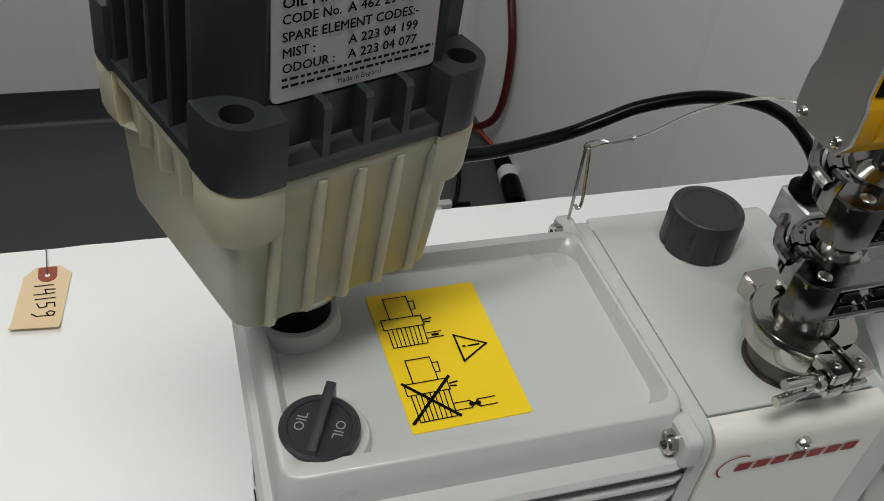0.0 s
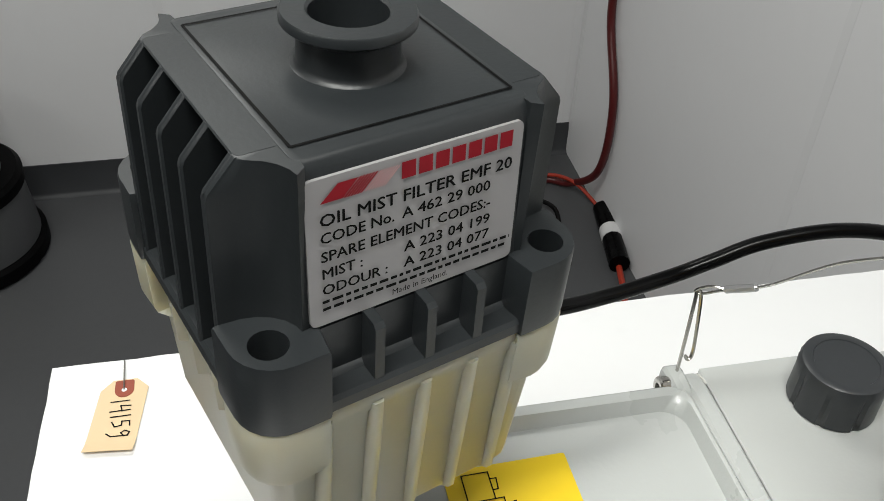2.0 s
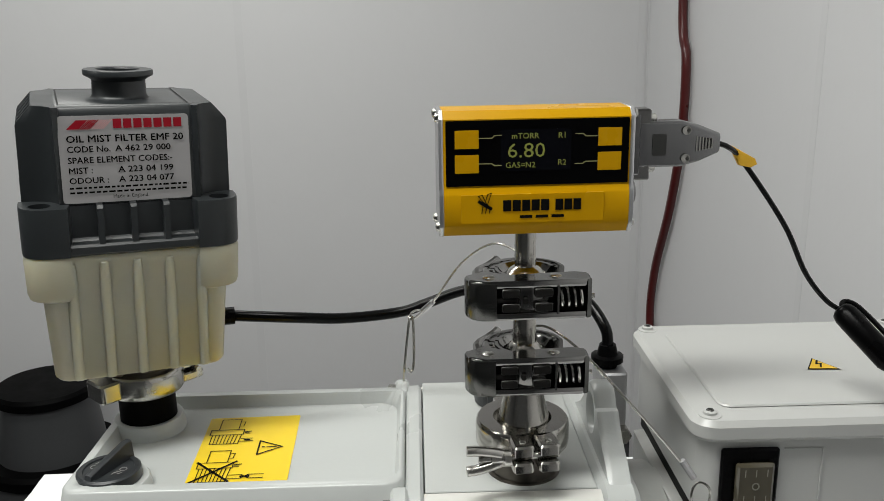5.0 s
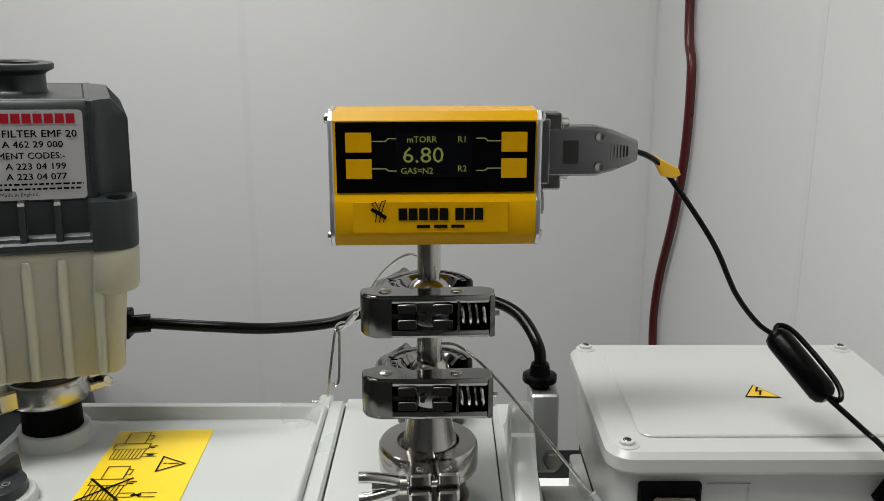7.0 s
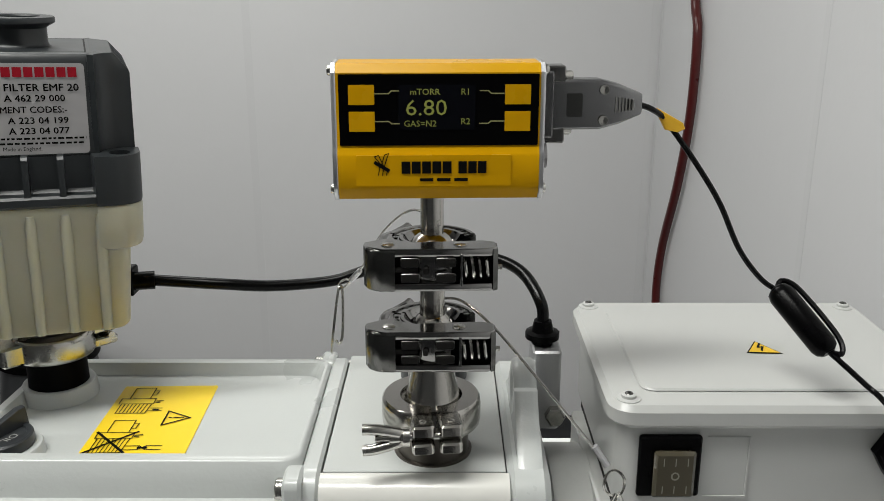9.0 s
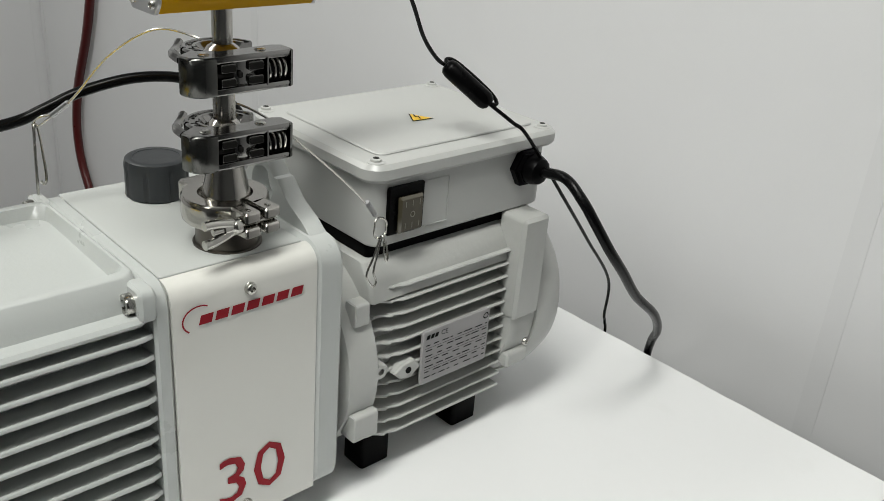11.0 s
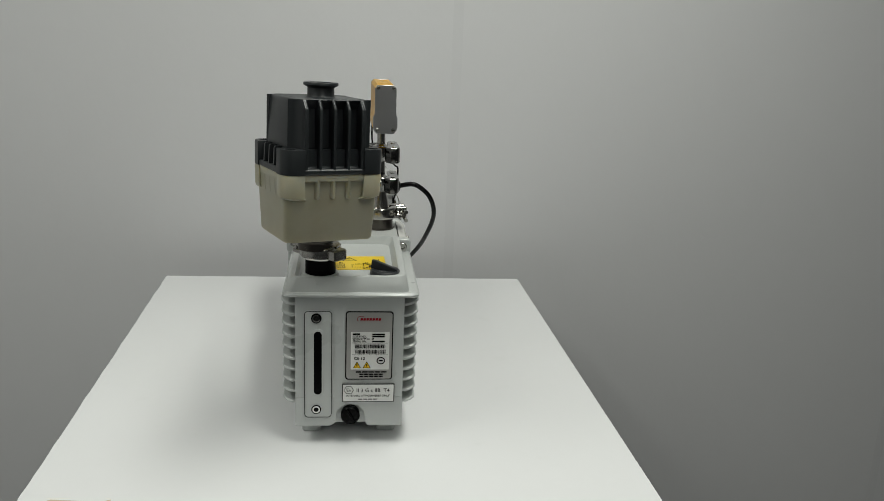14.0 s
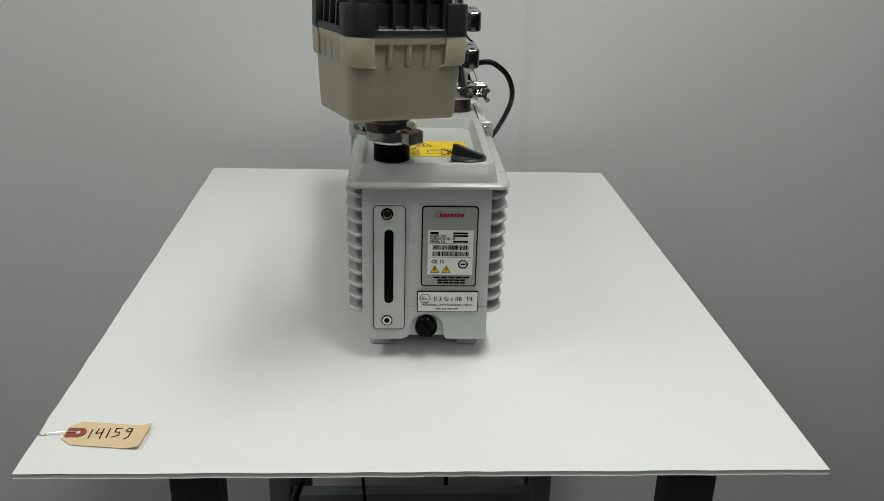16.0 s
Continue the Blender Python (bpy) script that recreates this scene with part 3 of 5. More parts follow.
for u, v in eye_in:
    du, dv = u - 0.0195, v - 0.2660
    best = None
    for (a, b), (c, d) in zip(eye, eye[1:] + eye[:1]):
        den = du * (d - b) - dv * (c - a)
        if abs(den) < 1e-12:
            continue
        t = ((a - 0.0195) * (d - b) - (b - 0.2660) * (c - a)) / den
        q = ((a - 0.0195) * dv - (b - 0.2660) * du) / den
        if t > 0 and -1e-6 <= q <= 1 + 1e-6 and (best is None or t < best):
            best = t
    best = best or 1.8
    outer.append((0.0195 + du * best, 0.2660 + dv * best))
def grown(ring_, d):
    return [(0.0195 + (u - 0.0195) * (1 + d / math.hypot(u - 0.0195, v - 0.2660)), 0.2660 + (v - 0.2660) * (1 + d / math.hypot(u - 0.0195, v - 0.2660))) for u, v in ring_]
wide, slim = grown(eye_in, 0.0025), grown(outer, -0.0022)
rows = [[bm.verts.new((x, u, v)) for u, v in ring] for ring, x in ((wide, 0.3935), (slim, 0.3935), (grown(outer, -0.0006), 0.3950), (outer, 0.3975), (outer, 0.4045), (grown(outer, -0.0006), 0.4070), (slim, 0.4085), (wide, 0.4085), (grown(eye_in, 0.0007), 0.4065), (eye_in, 0.4040), (eye_in, 0.3980), (grown(eye_in, 0.0007), 0.3955))]
for a in range(12):
    b = (a + 1) % 12
    for i in range(56):
        j = (i + 1) % 56
        bm.faces.new((rows[a][i], rows[a][j], rows[b][j], rows[b][i]))
part("lifting_eye", bm, PAINT, pump)

# gas ballast knob
bm = B()
prof_k = [(0.0232, 0.0), (0.0247, 0.0012), (0.0244, 0.020), (0.0247, 0.026), (0.0236, 0.0302), (0.0222, 0.0312), (0.0180, 0.0312), (0.0176, 0.0306), (0, 0.0306)]
rings = []
for r, a in prof_k:
    ring = []
    for i in range(64):
        t = 2 * math.pi * i / 64
        dent = 0.0016 if (i % 8 == 0 and 0.001 < a < 0.03) else 0
        ring.append(Vector((0.3405 + (r - dent) * math.cos(t), 0.0885 + (r - dent) * math.sin(t), 0.2452 + a)))
    rings.append(ring)
loft(bm, rings)
part("ballast_knob", bm, KNOBPL, pump, "dark grey ribbed gas ballast knob")

# sight glass plate and labels on the front face
sg = B(); slab(sg, "x", 0.0541, 0.0426, 0.0924, 0.2016, 0.0395, 0.0425, r=0.005, bev=0.0012)
sight = part("sight_glass", sg, PAINT, pump, "oil level plate with a dark slot window")
bm = B()
m = plane_x(0.0391, 0, 0)
path = [(-u, v) for u, v in rr(0.0547, 0.0432, 0.0918, 0.2010, 0.005, 4)]
stroke(bm, m, path + path[:1], 0.0009)
part("outline", bm, INK, sight)
bm = B(); slab(bm, "x", 0.0682, 0.0777, 0.0792, 0.1718, 0.0388, 0.0405, r=0.0054, bev=0.0004)
part("window", bm, SCREEN, sight, "dark oil window")
bm = B(); slab(bm, "x", 0.0655, 0.0745, 0.0819, 0.1750, 0.0391, 0.0399, r=0.0075, bev=0.0003)
part("window_rim", bm, PAINT, sight)
bm = B(); lathe(bm, (0.0395, 0.0758, 0.191), "x", [(0.0072, 0), (0.0072, -0.0008), (0, -0.0008)], 24)
part("screw_recess", bm, BLACKPL, sight)
bm = B(); lathe(bm, (0.0387, 0.0758, 0.191), "x", [(0.0054, 0), (0.0054, -0.0012), (0.0044, -0.0018), (0.0030, -0.0018), (0.0028, -0.0004), (0, -0.0004)], 24)
part("screw", bm, GUN, sight)
bm = B(); lathe(bm, (0.0395, 0.0758, 0.055), "x", [(0.0068, 0), (0.0068, -0.0010), (0, -0.0010)], 24)
low = part("screw", bm, BLACKPL, sight, "black plug with a pale ring")
bm = B(); lathe(bm, (0.0395, 0.0758, 0.055), "x", [(0.0054, -0.0009), (0.0054, -0.0015), (0.0034, -0.0015), (0.0034, -0.0009)], 24, False, False)
part("ring", bm, LABELW2, low)

name_plate = B(); slab(name_plate, "x", -0.0300, 0.0995, 0.0358, 0.2008, 0.0408, 0.0416, r=0.004)
name_plate = part("name_plate", name_plate, INK, pump, "silver rating plate with a black border")
bm = B(); slab(bm, "x", -0.0285, 0.1010, 0.0343, 0.1993, 0.0404, 0.0409, r=0.0035)
part("plate_face", bm, SILVER, name_plate)
bm = B(); slab(bm, "x", -0.0250, 0.1150, 0.0283, 0.1710, 0.0400, 0.0405, r=0.0006)
part("paper_label", bm, LABELW2, name_plate, "white printed label")
m = plane_x(0.0396, 0, 0)
bm = B()
letters(bm, "CODE NO.", 0.0040, m @ Matrix.Translation((-0.0262, 0.1630, 0)), thick=0.00018)
letters(bm, "WEIGHT(KG)  44", 0.0040, m @ Matrix.Translation((-0.0262, 0.1594, 0)), thick=0.00018)
letters(bm, "SERIAL No.", 0.0040, m @ Matrix.Translation((-0.0262, 0.1558, 0)), thick=0.00018)
for y in (0.1665, 0.1632, 0.156):
    bar(bm, m, 0.001, y, 0.0185, y + 0.0022)
bar(bm, m, -0.026, 0.1666, -0.016, 0.1690)
random.seed(7)
for row in (0.1468, 0.1390):
    u = -0.0225
    while u < 0.0195:
        w = random.choice((0.0005, 0.0008, 0.0012))
        bar(bm, m, u, row, u + w, row + 0.0058)
        u += w + random.choice((0.0004, 0.0007))
bar(bm, m, -0.0265, 0.1545, 0.0235, 0.1549)
bar(bm, m, -0.0265, 0.1372, 0.0235, 0.1375)
letters(bm, "CE 12", 0.0062, m @ Matrix.Translation((-0.024, 0.1296, 0)), thick=0.00025)
stroke(bm, m, [(0.0135 + 0.0052 * math.cos(radians(a)), 0.1285 + 0.0048 * math.sin(radians(a))) for a in range(0, 361, 24)], 0.0014)
bar(bm, m, 0.0105, 0.1275, 0.0165, 0.1295)
for k, w in ((0.1105, 0.021), (0.1070, 0.016), (0.1035, 0.016)):
    for j in range(5):
        bar(bm, m, 0.003 - 0.003 - w + j * w * 0.42, k, 0.003 - 0.003 - w + j * w * 0.42 + w * 0.36, k + 0.0020)
part("print", bm, INK, name_plate)
bm = B()
brand_blocks(bm, m, -0.0160, 0.1878, 0.0130, 0.0036, 7, 0.25)
stroke(bm, m, [(-0.0145 + 0.0055 * math.cos(radians(a)), 0.1900 + 0.0042 * math.sin(radians(a))) for a in range(60, 235, 18)], 0.0007)
part("brand_mark", bm, REDINK, name_plate, "red brand mark as plain blocks")
for u in (-0.0195, -0.0060):
    bm = B()
    vs = [bm.verts.new(m @ Vector(q)) for q in ((u - 0.0056, 0.1175, 0), (u + 0.0056, 0.1175, 0), (u, 0.1272, 0))]
    bm.faces.new(vs)
    part("warning_symbol", bm, INK, name_plate)
    bm = B()
    m2 = plane_x(0.0393, 0, 0)
    vs = [bm.verts.new(m2 @ Vector(q)) for q in ((u - 0.0044, 0.1182, 0), (u + 0.0044, 0.1182, 0), (u, 0.1258, 0))]
    bm.faces.new(vs)
    part("warning_symbol", bm, WARN, name_plate)
    bm = B()
    bar(bm, plane_x(0.0391, 0, 0), u - 0.0006, 0.1200, u + 0.0006, 0.1236)
    part("warning_symbol", bm, INK, name_plate)

ex = B(); slab(ex, "x", -0.0335, 0.0662, 0.0398, 0.0935, 0.0392, 0.0404, r=0.0008)
ex = part("gas_label", ex, INK, pump, "white gas group label with a black border")
bm = B(); slab(bm, "x", -0.0325, 0.0672, 0.0388, 0.0925, 0.0388, 0.0393, r=0.0006)
part("label_face", bm, LABELW2, ex)
m = plane_x(0.0384, 0, 0)
bm = B()
stroke(bm, m, [(-0.0305 + 0.0068 * math.cos(radians(a)), 0.0845 + 0.0062 * math.sin(radians(a))) for a in range(0, 361, 60)], 0.0007)
letters(bm, "Ex", 0.0070, m @ Matrix.Translation((-0.0340, 0.0822, 0)))
letters(bm, "II 3 G c IIB  T4", 0.0078, m @ Matrix.Translation((-0.0200, 0.0815, 0)), stretch=1.0, thick=0.0001)
letters(bm, "INTERNAL ATMOSPHERES ONLY", 0.0042, m @ Matrix.Translation((-0.0035, 0.0745, 0)), "CENTER", thick=0.0001)
for j in range(4):
    bar(bm, m, -0.017 + 0.007 * j, 0.0700, -0.0115 + 0.007 * j, 0.0713)
part("print", bm, INK, ex)

# yellow handling sticker on the tray floor
SM = pose(0.1839, -0.0195, 0, 0, 0, 1.6)
st = B(); slab(st, "z", -0.0695, -0.0012, -0.0012, 0.1030, 0.2384, 0.2392, r=0.0015)
st.transform(SM)
sticker = part("handling_sticker", st, YELLOW, pump, "yellow sticker with black line drawings")
m = SM @ pose(0, 0, 0.23965, 0, 0, 90)  # u: towards the wall, v: towards the oil box end
bm = B()
W = 0.0007


def drawing(u, fin_, crossed):
    """A pump in outline, u towards the wall; fin_: length of its finned box; crossed out when hung from its pipe."""
    q = lambda a, b: ((u + a) / 1000, b / 1000)
    f0 = -fin_
    stroke(bm, m, [q(8, 60), q(25, 60), q(25, 45.5), q(8, 45.5), q(8, 60)], W)
    stroke(bm, m, [q(20.5, 45.5), q(20.5, 42), q(13.5, 42.6), q(13.5, 45.5)], W)
    stroke(bm, m, [q(0, 65.5), q(8, 65.5), q(8, 41), q(0, 41), q(0, 65.5)], W)
    stroke(bm, m, [q(0, 63.5), q(f0, 63.5), q(f0, 43), q(0, 42)], W)
    for k in range(1, 8):
        stroke(bm, m, [q(-0.3, 63.5 - 2.65 * k), q(f0 + 0.3, 63.5 - 2.5 * k)], W * 0.9)
    stroke(bm, m, [q(4, 39.8), q(4.6, 35.6)], W * 1.6)
    stroke(bm, m, [q(2.2, 39.8), q(1.8, 37.2)], W * 1.6)
    if not crossed:
        stroke(bm, m, [q(-6.8, 41.6), q(-6.8, 33)], W)
        stroke(bm, m, [q(-11, 42.6), q(-10.8, 32.6)], W)
        stroke(bm, m, [q(-8.9, 38.4), q(-8.9, 35.6)], W * 2.4)
    else:
        stroke(bm, m, [q(8.6, 66), q(-18.2, 41.2)], W * 2.7)
        stroke(bm, m, [q(-18.4, 67), q(8.8, 39.4)], W * 2.7)
        for k in (-10, -15):
            stroke(bm, m, [q(k, 42.4), q(k, 33)], W)
            stroke(bm, m, [q(k, 28.4), q(k, 18.4)], W)
        stroke(bm, m, [q(-10, 33), q(-15, 28.4), q(-10, 28.4), q(-15, 33), q(-10, 33)], W)
        stroke(bm, m, [q(-12.5, 33), q(-12.5, 28.4)], W * 3)


drawing(73.5, 14.5, False)
drawing(23.5, 18.5, True)
tri = [(0.0617, 0.0266), (0.0517, 0.0097), (0.0412, 0.0266)]
stroke(bm, m, tri + tri[:1], 0.0012)
stroke(bm, m, [(0.0520, 0.0205), (0.0520, 0.0144)], 0.0012)
stroke(bm, m, [(0.0522, 0.0236), (0.0522, 0.0230)], 0.0014)
part("print", bm, INK, sticker)

# motor
MZ = 0.112
def polar(r, a):
    return YC + r * math.cos(a), MZ + r * math.sin(a)
bm = B(); lathe(bm, (0, YC, MZ), "x", [(0.062, 0.4125), (0.062, 0.4190), (0.090, 0.4195), (0.0955, 0.4215), (0.0965, 0.424), (0.0965, 0.449), (0.090, 0.453), (0.07, 0.453)], 48)
motor = part("motor_flange", bm, MOTORP, pump)
bm = B(); lathe(bm, (0, YC, MZ), "x", [(0.077, 0.452), (0.0775, 0.53), (0.077, 0.62)], 48)
part("motor_body", bm, MOTORP, pump)
for i in range(12):
    z = 0.1860 - 0.0132 * i
    for s in (-1, 1):
        dz = z - MZ
        inner_y = math.sqrt(max(0.076 ** 2 - dz * dz, 0.0004))
        outer_y = max(0.088, inner_y + 0.006) if abs(dz) < 0.075 else 0.078
        bm = B()
        loft(bm, [[Vector((x, YC + s * y, z + t)) for y, t in ((inner_y - 0.02, -0.0026), (oy, -0.0012), (oy + 0.0010, 0), (oy, 0.0012), (inner_y - 0.02, 0.0026))] for x, oy in ((0.4535, outer_y - 0.008), (0.460, outer_y - 0.008), (0.468, outer_y - 0.002), (0.472, outer_y - 0.003), (0.480, outer_y), (0.607, outer_y))])
        part("cooling_fin", bm, MOTORP, motor)
bm = B()
lathe(bm, (0, YC, MZ), "x", [(0.080, 0.605), (0.0962, 0.6055), (0.0972, 0.607), (0.0975, 0.638), (0.1000, 0.6385), (0.1008, 0.641), (0.1004, 0.660), (0.096, 0.675), (0.086, 0.687), (0.06, 0.695), (0.02, 0.697), (0, 0.697)], 56)
cowl = part("fan_cowl", bm, MOTORP, pump)
for a in (-0.42, 1.2, 2.6):
    y, z = polar(0.099, math.pi - a if a > 0 else math.pi - a)
    bm = B(); slab(bm, "x", y - 0.008, z - 0.008, y + 0.008, z + 0.008, 0.606, 0.634, r=0.004, bev=0.002)
    part("lug", bm, MOTORP, cowl)
bm = B(); slab(bm, "y", 0.6035, 0.118, 0.6370, 0.2190, -0.0725, -0.040, r=0.004, bev=0.003)
part("guard_pad", bm, MOTORP, cowl)
pan_screw(cowl, (0.622, YC - 0.103, 0.092), "y", 0.004, 0.003, -1)
bm = B(); slab(bm, "x", YC - 0.068, 0.03, YC + 0.068, 0.06, 0.455, 0.612, r=0.006)
part("motor_foot_pad", bm, MOTORP, motor)
for x in (0.47, 0.58):
    for y in (YC - 0.06, YC + 0.06):
        bm = B(); slab(bm, "z", x - 0.016, y - 0.014, x + 0.016, y + 0.014, 0.0, 0.034, r=0.004, bev=0.001)
        part("foot", bm, RUBBER, motor)
bm = B(); slab(bm, "x", -0.0580, 0.160, -0.043, 0.181, 0.430, 0.4445, r=0.003, bev=0.001)
part("flange_lug", bm, MOTORP, motor)
bm = B(); slab(bm, "x", -0.0700, 0.058, -0.050, 0.083, 0.424, 0.449, r=0.003, bev=0.001)
part("flange_lug", bm, MOTORP, motor)
bm = B(); lathe(bm, (0.456, -0.058, 0.113), "y", [(0.0075, 0.015), (0.0075, -0.003), (0.0062, -0.0045), (0.003, -0.0045), (0.003, 0), (0, 0)], 20)
part("stud", bm, MOTORP, motor)
bm = B(); prism(bm, "y", [(0.470, 0.105), (0.480, 0.112), (0.492, 0.113), (0.500, 0.104), (0.490, 0.096), (0.478, 0.097)], -0.0625, -0.045, 0.0015)
part("drain_pad", bm, MOTORP, motor)
bm = B(); lathe(bm, (0.4855, -0.0625, 0.1045), "y", [(0.0030, 0), (0.0030, -0.0008), (0, -0.0008)], 16)
part("drain_hole", bm, INK, motor)
mp = B(); slab(mp, "y", 0.4990, 0.0835, 0.5790, 0.1370, -0.0640, -0.0610, r=0.003, bev=0.0004)
mp = part("motor_plate", mp, LABELW, pump, "pale motor rating plate with fine print")
m = plane_y(0, -0.0646, 0)
bm = B()
random.seed(3)
for k in range(7):
    z = 0.1225 - 0.0054 * k
    u = 0.5025
    while u < 0.574:
        w = random.uniform(0.003, 0.010)
        bar(bm, m, u, z, min(u + w, 0.576), z + 0.0011)
        u += w + random.uniform(0.002, 0.006)
for z in (0.1208, 0.1100, 0.0992):
    bar(bm, m, 0.5015, z - 0.0008, 0.577, z - 0.0005)
part("print", bm, INK, mp)
bm = B()
letters(bm, "CE", 0.0070, m @ Matrix.Translation((0.5190, 0.1288, 0)))
brand_blocks(bm, m, 0.5020, 0.1290, 0.5165, 0.0042, 3, 0.3)
stroke(bm, m, [(0.5735 + 0.0028 * math.cos(radians(a)), 0.1312 + 0.0026 * math.sin(radians(a))) for a in range(0, 361, 30)], 0.001)
part("print", bm, INK, mp)

# terminal box
bx = B(); slab(bx, "z", 0.4530, -0.0455, 0.6520, 0.1260, 0.2190, 0.2760, r=0.012, bev=0.002)
tbox = part("terminal_box", bx, LIDP, pump, "light grey terminal box with screwed lid")
bm = B(); slab(bm, "z", 0.4465, -0.0505, 0.6640, 0.1290, 0.2745, 0.2895, r=0.016, bev=0.0035, n=6)
lid = part("lid", bm, LIDP, tbox)
bm = B(); slab(bm, "z", 0.4690, -0.0290, 0.6490, 0.1075, 0.2890, 0.2912, r=0.008, bev=0.001)
part("lid_panel", bm, LIDP, lid)
for x, y in ((0.4590, -0.0380), (0.4585, 0.1178), (0.6490, -0.0380), (0.6520, 0.1165)):
    bm = B(); lathe(bm, (x, y, 0.2893), "z", [(0.0075, 0), (0.0072, 0.0008), (0.0052, 0.0012), (0.0046, 0.0014), (0.0044, 0.0030), (0.0034, 0.0036), (0, 0.0036)], 20)
    bore = part("lid_screw", bm, LIDP, lid)
    pan_screw(bore, (x, y, 0.2925), "z", 0.0026, 0.0012, 1, "screw_head", GUN)
bm = B(); loft(bm, [[Vector((x, y, z)) for x, y in rr(0.4470, a, 0.6060, 0.105, 0.004, 3)] for a, z in ((-0.0560, 0.176), (-0.0540, 0.1885), (-0.0420, 0.2065), (-0.0400, 0.2075))])
part("box_neck", bm, MOTORP, tbox)
# black slab that paints the shade in the gap below the box
bm = B(); slab(bm, "z", 0.456, -0.036, 0.640, 0.118, 0.2070, 0.2195, r=0.004)
part("gap_shade", bm, RUBBER, tbox, "black filler standing for the shade in the gap under the box")
bm = B()
vs = [bm.verts.new((x, y, 0.29155)) for x, y in ((0.5495, 0.0250), (0.5735, 0.0235), (0.5612, 0.0452))]
bm.faces.new(vs)
ws = part("warning_sticker", bm, INK, lid, "yellow triangular voltage warning sticker")
bm = B()
vs = [bm.verts.new((x, y, 0.29185)) for x, y in ((0.5513, 0.0262), (0.5716, 0.0249), (0.5612, 0.0432))]
bm.faces.new(vs)
part("face", bm, WARN, ws)
bm = B(); stroke(bm, pose(0, 0, 0.2921), [(0.5625, 0.0395), (0.5597, 0.0335), (0.5630, 0.0340), (0.5605, 0.0280)], 0.0014)
part("print", bm, INK, ws)
sw = B(); slab(sw, "y", 0.4650, 0.2290, 0.5025, 0.2700, -0.0490, -0.0450, r=0.002, bev=0.0012)
sw = part("rocker_switch", sw, BLACKPL, tbox, "black rocker switch under a smoky clear cover")
bm = B(); slab(bm, "y", 0.4735, 0.2305, 0.4985, 0.2615, -0.0535, -0.0485, r=0.002, bev=0.0020)
part("clear_cover", bm, SMOKE, sw)
m = plane_y(0, -0.0539, 0)
bm = B()
stroke(bm, m, [(0.4862 + 0.0021 * math.cos(radians(a)), 0.2462 + 0.0023 * math.sin(radians(a))) for a in range(0, 361, 30)], 0.0009)
for u in (0.4788, 0.4858, 0.4930):
    bar(bm, m, u, 0.2528, u + 0.0006, 0.2580)
    bar(bm, m, u, 0.2345, u + 0.0006, 0.2395)
part("marks", bm, DIMMARK, sw)
bm = B()
slab(bm, "y", 0.5310, 0.2285, 0.5321, 0.2670, -0.0463, -0.0448, r=0.0004)
slab(bm, "y", 0.5060, 0.2671, 0.5321, 0.2682, -0.0463, -0.0448, r=0.0004)
slab(bm, "y", 0.5060, 0.2273, 0.5321, 0.2284, -0.0463, -0.0448, r=0.0004)
part("moulded_line", bm, LIDP, tbox)
gl = B(); lathe(gl, (0.6224, -0.0455, 0.2600), "y", [(0.0185, 0.0), (0.0185, -0.006), (0.0160, -0.0065), (0.0160, -0.0105)], 6)
gl = part("cable_gland", gl, BLACKPL, tbox, "black hexagonal cable gland", 20)
bm = B(); lathe(bm, (0.6224, -0.056, 0.2600), "y", [(0.0135, 0), (0.0135, -0.005), (0.0115, -0.010), (0.007, -0.0125)], 12)
part("nut", bm, BLACKPL, gl)

# valve block behind the flange
vb = B(); slab(vb, "z", 0.4135, 0.0780, 0.4345, 0.1120, 0.2060, 0.2690, r=0.003, bev=0.0015)
vb = part("valve_block", vb, ALU, pump, "bare metal valve block with a plug")
bm = B(); lathe(bm, (0.4305, 0.0785, 0.2190), "y", [(0.0075, 0), (0.0075, -0.007), (0.006, -0.008), (0, -0.008)], 6)
part("plug", bm, SCREW, vb, "", 20)
bm = B(); lathe(bm, (0.4215, 0.0953, 0.2690), "z", [(0.0080, 0), (0.0080, 0.004), (0.0128, 0.0045), (0.0128, 0.0090), (0.0085, 0.0100), (0.0065, 0.018)], 14)
part("gland", bm, BLACKPL, vb, "black gland nut")

# ---- outlet clamp and filter ----
NX, NY = 0.0672, 0.0712
bm = B(); lathe(bm, (NX, NY, 0), "z", [(0.0205, 0.2440), (0.0207, 0.2460), (0.0207, 0.2665), (0.0225, 0.2690), (0.0225, 0.2740)], 36)
solid("outlet_sleeve", bm, RUBBER, "black outlet sleeve in the pump's neck", "sleeve")


